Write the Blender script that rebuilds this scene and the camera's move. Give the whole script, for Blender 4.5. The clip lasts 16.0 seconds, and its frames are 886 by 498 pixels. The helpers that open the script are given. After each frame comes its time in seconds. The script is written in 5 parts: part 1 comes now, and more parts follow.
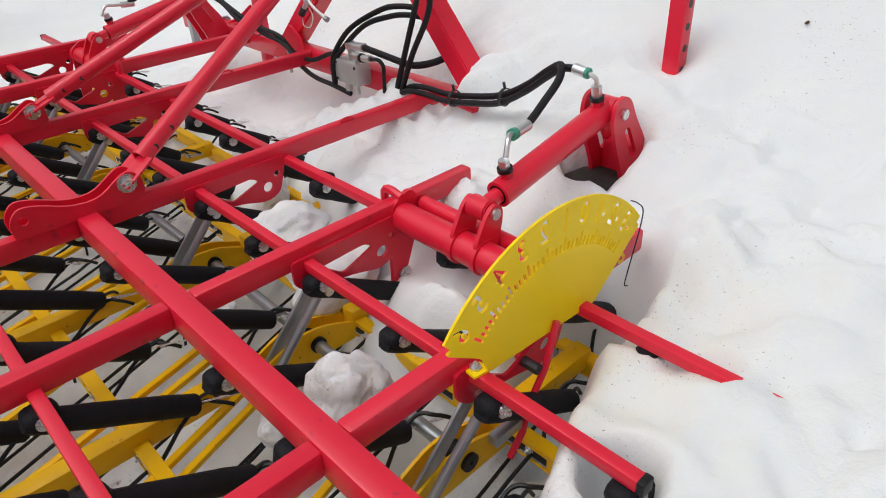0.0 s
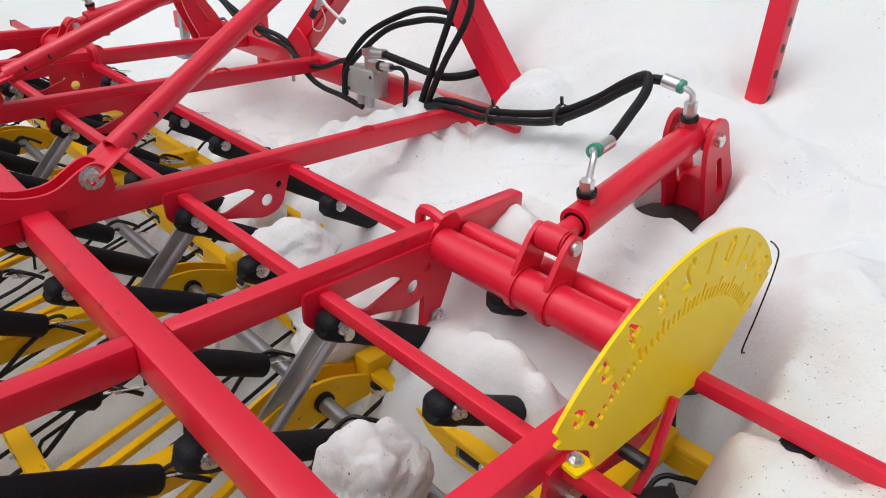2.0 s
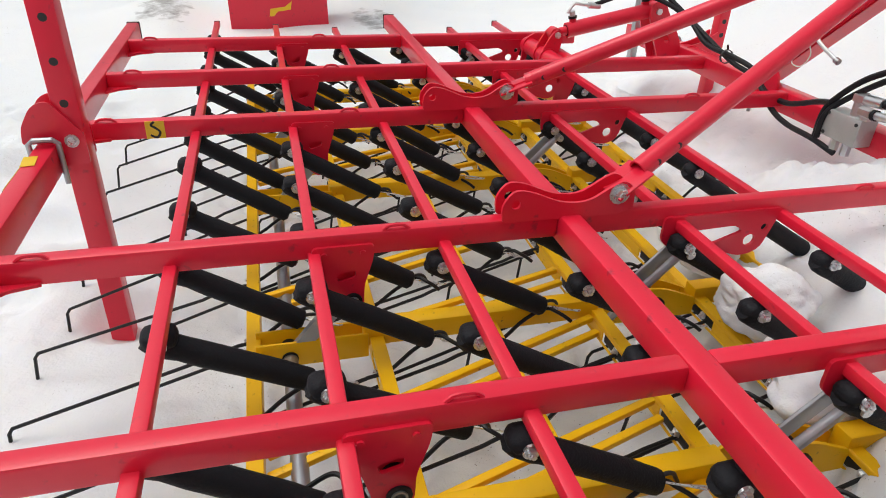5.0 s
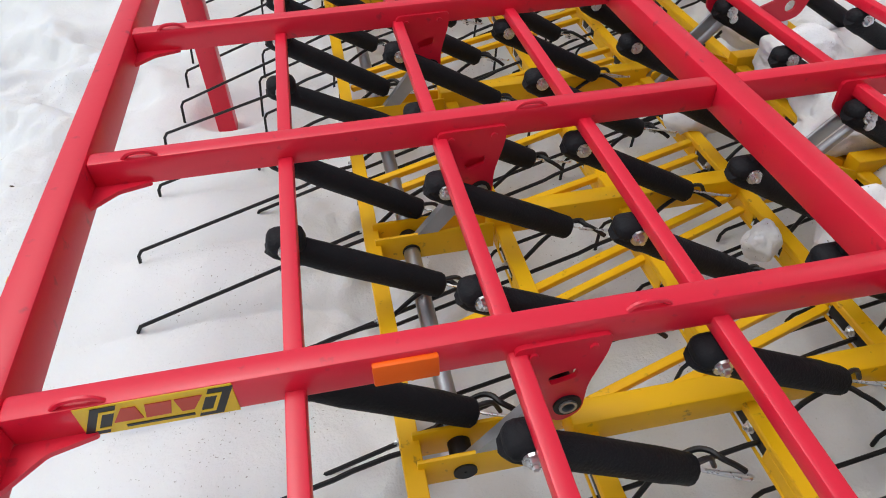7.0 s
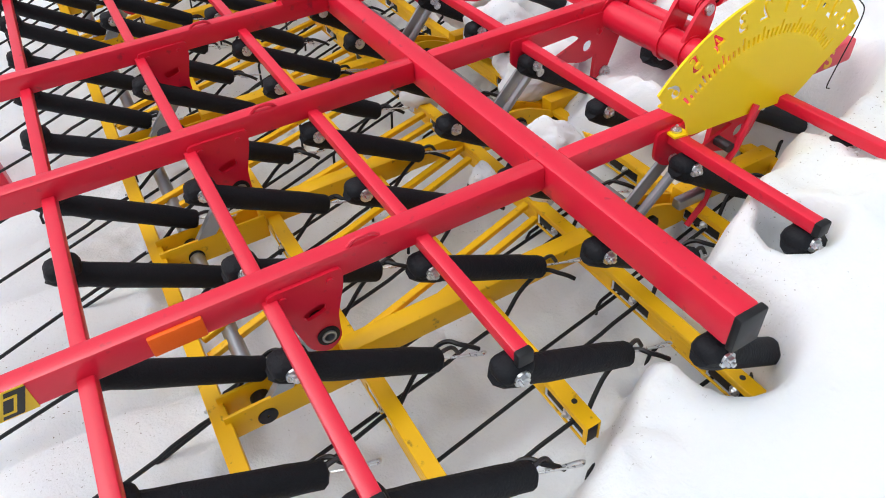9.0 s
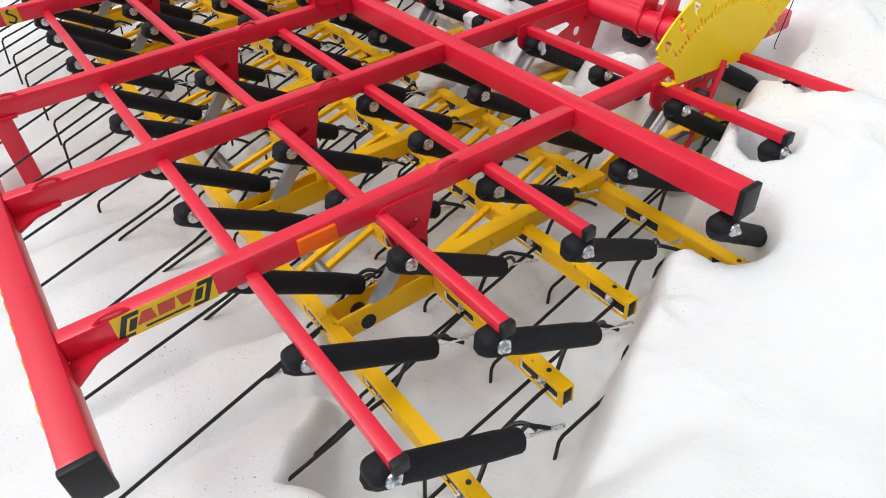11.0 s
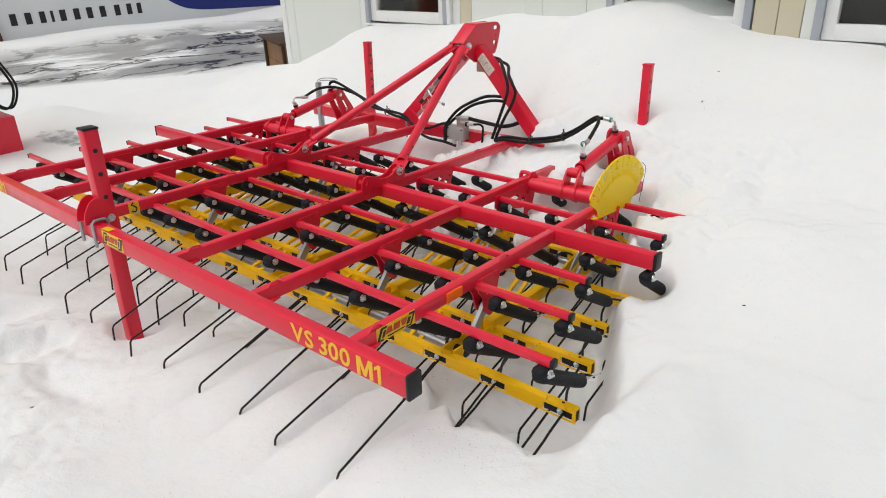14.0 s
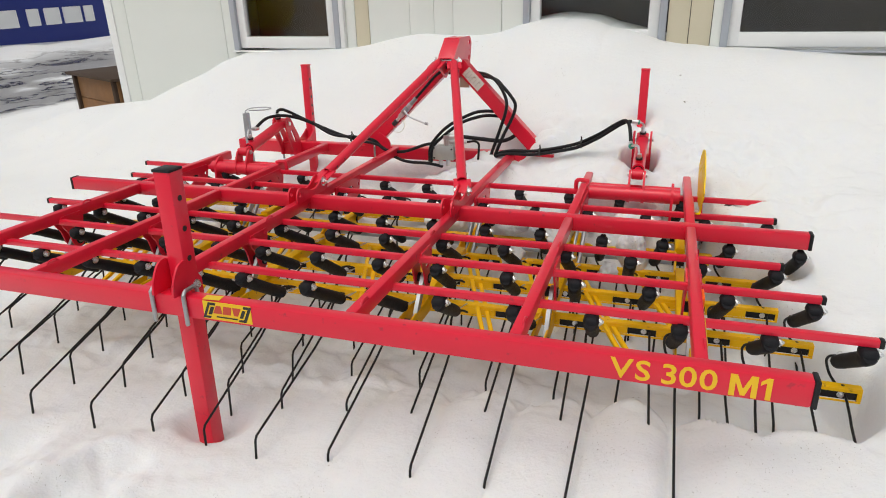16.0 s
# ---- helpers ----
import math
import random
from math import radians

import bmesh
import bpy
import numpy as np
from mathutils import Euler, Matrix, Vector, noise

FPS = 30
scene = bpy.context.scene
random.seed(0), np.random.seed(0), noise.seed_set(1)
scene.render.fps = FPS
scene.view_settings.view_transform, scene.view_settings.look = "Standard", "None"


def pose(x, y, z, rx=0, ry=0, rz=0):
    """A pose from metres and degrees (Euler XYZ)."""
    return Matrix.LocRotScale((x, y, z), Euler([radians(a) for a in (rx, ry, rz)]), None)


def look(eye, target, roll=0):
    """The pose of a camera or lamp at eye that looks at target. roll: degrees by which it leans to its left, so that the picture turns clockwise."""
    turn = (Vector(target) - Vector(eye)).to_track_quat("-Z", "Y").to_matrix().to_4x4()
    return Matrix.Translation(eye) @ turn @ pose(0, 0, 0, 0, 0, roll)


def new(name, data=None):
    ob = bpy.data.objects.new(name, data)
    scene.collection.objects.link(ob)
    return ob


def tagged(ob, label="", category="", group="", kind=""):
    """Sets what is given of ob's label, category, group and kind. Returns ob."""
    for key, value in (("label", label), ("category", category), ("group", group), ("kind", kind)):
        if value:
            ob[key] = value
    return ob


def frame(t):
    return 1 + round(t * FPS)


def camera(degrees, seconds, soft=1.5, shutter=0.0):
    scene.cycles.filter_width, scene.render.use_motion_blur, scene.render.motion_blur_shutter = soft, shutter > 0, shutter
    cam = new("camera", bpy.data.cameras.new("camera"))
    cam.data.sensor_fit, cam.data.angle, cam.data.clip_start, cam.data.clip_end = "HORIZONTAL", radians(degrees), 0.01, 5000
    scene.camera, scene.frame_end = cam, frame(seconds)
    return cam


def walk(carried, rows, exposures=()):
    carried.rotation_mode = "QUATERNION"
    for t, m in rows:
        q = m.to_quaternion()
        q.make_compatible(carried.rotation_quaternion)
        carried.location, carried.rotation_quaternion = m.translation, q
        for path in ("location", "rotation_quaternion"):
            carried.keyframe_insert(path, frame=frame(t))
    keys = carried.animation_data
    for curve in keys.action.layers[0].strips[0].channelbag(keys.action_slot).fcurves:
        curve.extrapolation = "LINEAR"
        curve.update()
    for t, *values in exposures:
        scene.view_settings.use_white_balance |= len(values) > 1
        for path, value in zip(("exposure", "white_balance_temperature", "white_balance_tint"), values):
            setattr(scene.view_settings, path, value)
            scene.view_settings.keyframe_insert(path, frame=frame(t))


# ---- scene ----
cam = camera(67.2, 16.0, soft=1.0)
PATH = [
    (0, (1.645, 0.75, 1.212), (0.378, 1.837, 0.11), -4.6),
    (0.5, (1.514, 0.792, 1.077), (0.278, 1.94, 0.003), -3.0),
    (1, (1.462, 0.826, 1.013), (0.329, 2.026, -0.117), -1.5),
    (1.5, (1.453, 0.835, 1.013), (0.363, 2.053, -0.14), -0.7),
    (2, (1.387, 0.802, 1.057), (0.139, 2.01, 0.066), 1.2),
    (2.5, (1.344, 0.764, 1.109), (-0.04, 1.942, 0.276), 1.9),
    (3, (1.315, 0.748, 1.15), (-0.116, 1.938, 0.418), 2.4),
    (3.5, (1.304, 0.735, 1.162), (-0.153, 1.906, 0.451), 3.1),
    (4, (1.287, 0.667, 1.16), (-0.247, 1.691, 0.386), 3.2),
    (4.5, (1.275, 0.571, 1.156), (-0.397, 1.283, 0.321), 2.6),
    (4.7, (1.274, 0.546, 1.146), (-0.436, 1.084, 0.26), 1.2),
    (6.8, (1.535, 0.406, 1.118), (0.038, 0.566, -0.199), -3.8),
    (7, (1.558, 0.418, 1.113), (0.093, 0.608, -0.235), -4.6),
    (7.5, (1.624, 0.456, 1.138), (0.185, 0.713, -0.227), -5.5),
    (8, (1.73, 0.527, 1.185), (0.363, 0.942, -0.215), -3.9),
    (8.5, (1.76, 0.564, 1.204), (0.44, 1.06, -0.214), -6.5),
    (9, (1.78, 0.502, 1.182), (0.449, 1.104, -0.184), -7.2),
    (9.5, (1.84, 0.34, 1.174), (0.602, 1.156, -0.169), -4.1),
    (9.7, (1.862, 0.28, 1.173), (0.627, 1.033, -0.208), -6.2),
    (11.8, (1.941, 0.092, 1.334), (0.594, 1.038, 0.198), -3.0),
    (12, (1.951, 0.029, 1.371), (0.599, 1.083, 0.339), -0.6),
    (12.5, (2.037, -0.251, 1.466), (0.715, 0.951, 0.569), 1.0),
    (13, (2.146, -0.377, 1.513), (0.731, 0.798, 0.726), -0.6),
    (13.5, (2.291, -0.608, 1.501), (0.904, 0.571, 0.672), -3.4),
    (14, (2.235, -0.831, 1.489), (1.023, 0.525, 0.656), -2.4),
    (14.5, (2.042, -1.03, 1.505), (0.998, 0.481, 0.715), -0.5),
    (15, (1.727, -1.095, 1.468), (0.688, 0.439, 0.716), -2.4),
    (15.5, (1.363, -1.206, 1.462), (0.44, 0.418, 0.747), -1.3),
    (16, (1.021, -1.292, 1.405), (0.413, 0.453, 0.64), -1.7),
]
EXPOSURES = ((0.0, -0.40, 6400, 8.0), (2.0, -0.30, 6350, 8.0), (3.0, -0.24, 6450, 8.0), (4.7, -0.17, 6450, 8.0), (6.8, -0.24, 6250, 8.0), (8.0, -0.28, 6150, 8.0), (9.0, 0.01, 6100, 8.0), (9.7, -0.03, 6250, 8.0), (11.8, -0.10, 6450, 8.0), (13.0, -0.24, 6550, 8.0), (14.0, -0.36, 6650, 8.0), (16.0, -0.40, 6700, 8.0))
walk(cam, [(t, look(eye, target, roll)) for t, eye, target, roll in PATH], EXPOSURES)

# ---- world, sun, exposure ----
world = bpy.data.worlds.new("overcast_sky")
scene.world = world
world.use_nodes = True
wn, wl = world.node_tree.nodes, world.node_tree.links
wn.clear()
sky = wn.new("ShaderNodeTexSky")
sky.sky_type, sky.sun_disc = "NISHITA", False
SUN_UP, SUN_ROT = radians(68), radians(200)
sky.sun_elevation, sky.sun_rotation = SUN_UP, SUN_ROT
sky.air_density, sky.dust_density, sky.ozone_density = 1.0, 6.0, 1.0
grey = wn.new("ShaderNodeHueSaturation")
grey.inputs["Saturation"].default_value = 0.25
wback = wn.new("ShaderNodeBackground")
wback.inputs["Strength"].default_value = 0.15
wout = wn.new("ShaderNodeOutputWorld")
wl.new(sky.outputs[0], grey.inputs["Color"])
wl.new(grey.outputs[0], wback.inputs["Color"])
wl.new(wback.outputs[0], wout.inputs["Surface"])

sun_data = bpy.data.lights.new("sun", "SUN")
sun_data.energy, sun_data.angle, sun_data.color = 0.6, radians(70), (1.0, 0.97, 0.93)
sun = new("sun", sun_data)
sun.matrix_world = look((math.sin(SUN_ROT) * 20 * math.cos(SUN_UP), math.cos(SUN_ROT) * 20 * math.cos(SUN_UP), 20 * math.sin(SUN_UP)), (0, 0, 0))


# ---- materials ----
def material(name, colour, rough=0.5, metal=0.0, vary=0.0, scale=8.0, bump=0.0, bump_scale=60.0, dirt=None, dirt_amount=0.0,
             dirt_scale=25.0, random_tint=0.0, coat=0.0, spec=0.5):
    m = bpy.data.materials.new(name)
    m.use_nodes = True
    nt = m.node_tree
    n, l = nt.nodes, nt.links
    b = n["Principled BSDF"]
    b.inputs["Roughness"].default_value, b.inputs["Metallic"].default_value = rough, metal
    b.inputs["Coat Weight"].default_value = coat
    b.inputs["Coat Roughness"].default_value = 0.15
    b.inputs["Specular IOR Level"].default_value = spec
    tc = n.new("ShaderNodeTexCoord")

    def noise_tex(s, detail=5.0):
        t = n.new("ShaderNodeTexNoise")
        t.inputs["Scale"].default_value, t.inputs["Detail"].default_value = s, detail
        l.new(tc.outputs["Object"], t.inputs["Vector"])
        return t

    def mix(fac, a, c):
        x = n.new("ShaderNodeMix")
        x.data_type = "RGBA"
        for k, v in ((0, fac), (6, a), (7, c)):
            if isinstance(v, (tuple, list, float, int)):
                x.inputs[k].default_value = v if isinstance(v, (float, int)) else (*v, 1)
            else:
                l.new(v, x.inputs[k])
        return x.outputs[2]

    col = tuple(colour)
    if vary:
        t = noise_tex(scale)
        col = mix(t.outputs["Fac"], tuple(min(1, c * (1 - vary)) for c in colour), tuple(min(1, c * (1 + vary)) for c in colour))
    if dirt:
        t = noise_tex(dirt_scale, 8.0)
        r = n.new("ShaderNodeMapRange")
        r.inputs[1].default_value, r.inputs[2].default_value = 0.62 - 0.25 * dirt_amount, 0.75 - 0.15 * dirt_amount
        l.new(t.outputs["Fac"], r.inputs[0])
        col = mix(r.outputs[0], col, dirt)
    if random_tint:
        oi = n.new("ShaderNodeObjectInfo")
        hs = n.new("ShaderNodeHueSaturation")
        r = n.new("ShaderNodeMapRange")
        r.inputs[3].default_value, r.inputs[4].default_value = 1 - random_tint, 1 + random_tint
        l.new(oi.outputs["Random"], r.inputs[0])
        l.new(r.outputs[0], hs.inputs["Value"])
        if isinstance(col, tuple):
            hs.inputs["Color"].default_value = (*col, 1)
        else:
            l.new(col, hs.inputs["Color"])
        col = hs.outputs[0]
    if isinstance(col, tuple):
        b.inputs["Base Color"].default_value = (*col, 1)
    else:
        l.new(col, b.inputs["Base Color"])
    rt = noise_tex(scale * 3)
    rr = n.new("ShaderNodeMapRange")
    rr.inputs[3].default_value, rr.inputs[4].default_value = max(0.02, rough - 0.08), min(1, rough + 0.1)
    l.new(rt.outputs["Fac"], rr.inputs[0])
    l.new(rr.outputs[0], b.inputs["Roughness"])
    if bump:
        t = noise_tex(bump_scale, 6.0)
        bp = n.new("ShaderNodeBump")
        bp.inputs["Strength"].default_value, bp.inputs["Distance"].default_value = min(1, bump), 0.002
        l.new(t.outputs["Fac"], bp.inputs["Height"])
        l.new(bp.outputs[0], b.inputs["Normal"])
    return m


RED = material("red_paint", (0.74, 0.012, 0.042), 0.34, vary=0.07, scale=3, bump=0.10, bump_scale=70, coat=0.25, spec=0.40, dirt=(0.40, 0.02, 0.04), dirt_amount=-0.1, dirt_scale=40)
YELLOW = material("yellow_paint", (0.88, 0.50, 0.003), 0.38, vary=0.08, scale=6, bump=0.15, dirt=(0.30, 0.16, 0.02), dirt_amount=-0.12, dirt_scale=60, spec=0.3)
DIAL = material("yellow_plate", (0.96, 0.68, 0.002), 0.42, spec=0.22, vary=0.04, scale=10, bump=0.05)
RUBBER = material("black_rubber", (0.008, 0.009, 0.012), 0.66, spec=0.25, vary=0.3, scale=30, bump=0.7, bump_scale=240)
HOSE = material("black_hose", (0.011, 0.011, 0.013), 0.5, spec=0.25, bump=0.5, bump_scale=400)
CAP = material("black_plastic", (0.011, 0.011, 0.013), 0.45, spec=0.3, vary=0.2, scale=20)
TINE = material("black_steel", (0.009, 0.009, 0.010), 0.4, spec=0.3, vary=0.3, scale=30)
ZINC = material("zinc_steel", (0.40, 0.42, 0.44), 0.38, metal=0.85, vary=0.15, scale=30, bump=0.2, bump_scale=120)
CHROME = material("bright_plated_steel", (0.70, 0.71, 0.72), 0.33, metal=0.9, vary=0.12, scale=60, bump=0.1, bump_scale=150)
CARD = material("beige_card", (0.55, 0.43, 0.33), 0.8, vary=0.08, scale=20)
BOLT = material("bolt_steel", (0.68, 0.69, 0.70), 0.28, metal=0.95, vary=0.1, scale=60)
ALLOY = material("cast_alloy", (0.50, 0.51, 0.50), 0.5, metal=0.6, vary=0.15, scale=25, bump=0.4, bump_scale=160)
DARKSTEEL = material("dark_steel", (0.06, 0.06, 0.065), 0.4, metal=0.7, vary=0.2, scale=40)
GREENCAP = material("green_ring", (0.05, 0.32, 0.22), 0.4)
ORANGE = material("orange_reflector", (0.95, 0.14, 0.003), 0.5, bump=0.15, bump_scale=300, spec=0.3)
STICKER = material("sticker_yellow", (0.82, 0.55, 0.01), 0.4)
INK = material("sticker_black", (0.015, 0.015, 0.015), 0.45)
INKRED = material("sticker_red", (0.55, 0.06, 0.03), 0.45)
LETTER = material("letter_yellow", (0.85, 0.52, 0.01), 0.4)
PRINT = material("faded_print", (0.30, 0.28, 0.26), 0.6)
PAPER = material("label_white", (0.72, 0.70, 0.64), 0.5, dirt=(0.35, 0.3, 0.22), dirt_amount=0.3, dirt_scale=60)
BARK = material("dark_wood", (0.05, 0.028, 0.015), 0.8)
OAK = material("brown_board", (0.24, 0.115, 0.04), 0.6, vary=0.3, scale=8, bump=0.3, bump_scale=40)
WALLM = material("wall_panel", (0.75, 0.78, 0.745), 0.45, vary=0.03, scale=2, bump=0.05)
CREAM = material("wall_panel_cream", (0.62, 0.57, 0.43), 0.45, vary=0.05, scale=3)
PVC = material("white_pvc", (0.82, 0.83, 0.83), 0.3, vary=0.02, scale=5)
SEAL = material("seam_dark", (0.05, 0.05, 0.05), 0.7)
FLASH = material("grey_flashing", (0.42, 0.45, 0.50), 0.35, metal=0.3, vary=0.05)
BANNERW = material("banner_white", (0.88, 0.89, 0.90), 0.5, vary=0.03, scale=1)
BANNERB = material("banner_blue", (0.006, 0.022, 0.21), 0.45, vary=0.05, scale=1)
BARWHITE = material("lettering_white", (0.88, 0.88, 0.88), 0.5)
RUSTPOST = material("maroon_post", (0.12, 0.035, 0.03), 0.7, vary=0.5, scale=10, bump=0.5)
# room gloom put into the colour of the sheets behind the windows
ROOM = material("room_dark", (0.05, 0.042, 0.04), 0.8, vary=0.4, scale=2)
ROOMBROWN = material("room_brown", (0.10, 0.055, 0.025), 0.8, vary=0.5, scale=3)


def glass_material():
    m = bpy.data.materials.new("window_glass")
    m.use_nodes = True
    b = m.node_tree.nodes["Principled BSDF"]
    b.inputs["Base Color"].default_value = (0.9, 0.93, 0.92, 1)
    b.inputs["Roughness"].default_value, b.inputs["IOR"].default_value = 0.02, 1.3
    b.inputs["Transmission Weight"].default_value = 1.0
    return m


GLASS = glass_material()


def snow_material():
    """White snow with fine grain, specks of dirt, and bare wet ground on the ploughed yard far to the west."""
    m = bpy.data.materials.new("snow")
    m.use_nodes = True
    n, l = m.node_tree.nodes, m.node_tree.links
    b = n["Principled BSDF"]
    tc = n.new("ShaderNodeTexCoord")

    def tex(s, d=6.0, rough=0.55):
        t = n.new("ShaderNodeTexNoise")
        t.inputs["Scale"].default_value, t.inputs["Detail"].default_value, t.inputs["Roughness"].default_value = s, d, rough
        l.new(tc.outputs["Object"], t.inputs["Vector"])
        return t

    def ramp(src, a, c):
        r = n.new("ShaderNodeMapRange")
        r.inputs[1].default_value, r.inputs[2].default_value = a, c
        l.new(src, r.inputs[0])
        return r.outputs[0]

    def mix(fac, a, c):
        x = n.new("ShaderNodeMix")
        x.data_type = "RGBA"
        for k, v in ((0, fac), (6, a), (7, c)):
            if isinstance(v, tuple):
                x.inputs[k].default_value = (*v, 1)
            else:
                l.new(v, x.inputs[k])
        return x.outputs[2]

    def math_node(op, a, c):
        x = n.new("ShaderNodeMath")
        x.operation = op
        for k, v in ((0, a), (1, c)):
            if isinstance(v, (int, float)):
                x.inputs[k].default_value = v
            else:
                l.new(v, x.inputs[k])
        return x.outputs[0]

    base = mix(tex(2.2).outputs["Fac"], (0.73, 0.75, 0.765), (0.80, 0.815, 0.825))
    speck = math_node("MULTIPLY", ramp(tex(210, 2).outputs["Fac"], 0.685, 0.715), ramp(tex(3.6, 5).outputs["Fac"], 0.49, 0.62))
    place = n.new("ShaderNodeSeparateXYZ")
    l.new(tc.outputs["Object"], place.inputs[0])
    speck = math_node("MULTIPLY", speck, ramp(place.outputs["X"], 2.1, 1.35))
    col = mix(speck, base, (0.16, 0.13, 0.10))
    # wet ground and grey ice tracks of the yard
    sep = n.new("ShaderNodeSeparateXYZ")
    l.new(tc.outputs["Object"], sep.inputs[0])
    mp = n.new("ShaderNodeMapping")
    mp.inputs["Scale"].default_value = (0.6, 0.40, 1)
    mp.inputs["Rotation"].default_value = (0, 0, radians(20))
    l.new(tc.outputs["Object"], mp.inputs[0])
    wet = n.new("ShaderNodeTexNoise")
    wet.inputs["Scale"].default_value, wet.inputs["Detail"].default_value, wet.inputs["Roughness"].default_value = 1.0, 11.0, 0.62
    l.new(mp.outputs[0], wet.inputs["Vector"])
    # the thawed strip runs in front of the crate and ends at the ploughed ridge
    skew = math_node("MULTIPLY", math_node("MAXIMUM", math_node("SUBTRACT", 4.0, sep.outputs["Y"]), 0.0), 0.85)
    near = math_node("ADD", sep.outputs["X"], math_node("ADD", skew, math_node("MULTIPLY", wet.outputs["Fac"], 0.8)))
    band = math_node("MULTIPLY", ramp(near, -5.75, -6.15), ramp(sep.outputs["X"], -11.8, -10.6))
    slush = math_node("MULTIPLY", band, ramp(wet.outputs["Fac"], 0.40, 0.49))
    col = mix(slush, col, (0.30, 0.30, 0.30))
    # cracks between the ice sheets and black wet patches
    cr = n.new("ShaderNodeTexNoise")
    cr.inputs["Scale"].default_value, cr.inputs["Detail"].default_value, cr.inputs["Roughness"].default_value = 0.85, 7.0, 0.58
    l.new(mp.outputs[0], cr.inputs["Vector"])
    crack = ramp(math_node("ABSOLUTE", math_node("SUBTRACT", cr.outputs["Fac"], 0.52), 0.0), 0.016, 0.006)
    dark = math_node("MULTIPLY", band, math_node("MAXIMUM", crack, ramp(wet.outputs["Fac"], 0.575, 0.61)))
    # thawed muddy patches either side of the spreader
    for px, py, rx, ry in ((-3.75, 1.18, 0.55, 0.20), (-4.15, -0.28, 0.50, 0.28)):
        dx = math_node("MULTIPLY", math_node("ADD", sep.outputs["X"], -px), 1 / rx)
        dy = math_node("MULTIPLY", math_node("ADD", sep.outputs["Y"], -py), 1 / ry)
        away = math_node("ADD", math_node("MULTIPLY", dx, dx), math_node("MULTIPLY", dy, dy))
        edge = math_node("ADD", away, math_node("MULTIPLY", tex(8.0, 8, 0.65).outputs["Fac"], 2.6))
        dark = math_node("MAXIMUM", dark, math_node("MULTIPLY", ramp(edge, 1.75, 1.15), 0.75))
    col = mix(dark, col, (0.050, 0.045, 0.042))
    l.new(col, b.inputs["Base Color"])
    ro = math_node("SUBTRACT", 0.75, math_node("MAXIMUM", math_node("MULTIPLY", dark, 0.55), math_node("MULTIPLY", slush, 0.38)))
    l.new(ro, b.inputs["Roughness"])
    b.inputs["Specular IOR Level"].default_value = 0.25
    b.inputs["Subsurface Weight"].default_value = 0.7
    b.inputs["Subsurface Radius"].default_value = (0.011, 0.012, 0.014)
    b.inputs["Subsurface Scale"].default_value = 1.0
    g1, g2, g3 = tex(260, 3), tex(40, 5), tex(110, 3)
    h = math_node("ADD", math_node("MULTIPLY", g1.outputs["Fac"], 0.25), math_node("ADD", math_node("MULTIPLY", g3.outputs["Fac"], 0.5), g2.outputs["Fac"]))
    bp = n.new("ShaderNodeBump")
    bp.inputs["Strength"].default_value, bp.inputs["Distance"].default_value = 0.33, 0.010
    l.new(h, bp.inputs["Height"])
    l.new(bp.outputs[0], b.inputs["Normal"])
    return m


SNOW = snow_material()


# ---- mesh helpers ----
def link(name, bm, mat, parent=None, label="", smooth=30):
    me = bpy.data.meshes.new(name)
    bmesh.ops.recalc_face_normals(bm, faces=bm.faces)
    bm.to_mesh(me)
    bm.free()
    me.materials.append(mat)
    if smooth:
        me.polygons.foreach_set("use_smooth", [True] * len(me.polygons))
        me.set_sharp_from_angle(angle=radians(smooth))
    ob = new(name, me)
    if parent is not None:
        ob.parent = parent
    if label:
        ob["label"] = label
    return ob


def part(name, bm, mat, parent, label="", smooth=30):
    return link(name, bm, mat, parent, label, smooth)


def again(ob, m, parent):
    """The same mesh once more, as an object of its own, with what hangs under it."""
    o = new(ob.name.split(".")[0], ob.data)
    o.parent, o.matrix_basis = parent, m
    for c in ob.children:
        k = new(c.name.split(".")[0], c.data)
        k.parent, k.matrix_basis = o, c.matrix_basis.copy()
    return o


def box(c, s, bevel=0.004, m=None, bm=None, seg=2):
    own = bmesh.new()
    bmesh.ops.create_cube(own, size=1)
    bmesh.ops.scale(own, vec=s, verts=own.verts)
    if bevel:
        bmesh.ops.bevel(own, geom=own.edges[:], offset=bevel, segments=seg, affect="EDGES", profile=0.5)
    bmesh.ops.translate(own, vec=c, verts=own.verts)
    if m is not None:
        bmesh.ops.transform(own, matrix=m, verts=own.verts)
    return merge(bm, own)


def merge(bm, own):
    if bm is None:
        return own
    me = bpy.data.meshes.new("scratch")
    own.to_mesh(me)
    own.free()
    bm.from_mesh(me)
    bpy.data.meshes.remove(me)
    return bm


def frame_to(p, q):
    d = Vector(q) - Vector(p)
    return Matrix.Translation(p) @ d.to_track_quat("Z", "Y").to_matrix().to_4x4(), d.length


def rod(p, q, r, n=16, bevel=0.0, r2=None, bm=None):
    own = bmesh.new()
    m, d = frame_to(p, q)
    bmesh.ops.create_cone(own, cap_ends=True, segments=n, radius1=r, radius2=r if r2 is None else r2, depth=d)
    if bevel:
        rims = [e for e in own.edges if abs(e.verts[0].co.z - e.verts[1].co.z) < 1e-6]
        bmesh.ops.bevel(own, geom=rims, offset=bevel, segments=2, affect="EDGES")
    bmesh.ops.translate(own, vec=(0, 0, d / 2), verts=own.verts)
    bmesh.ops.transform(own, matrix=m, verts=own.verts)
    return merge(bm, own)


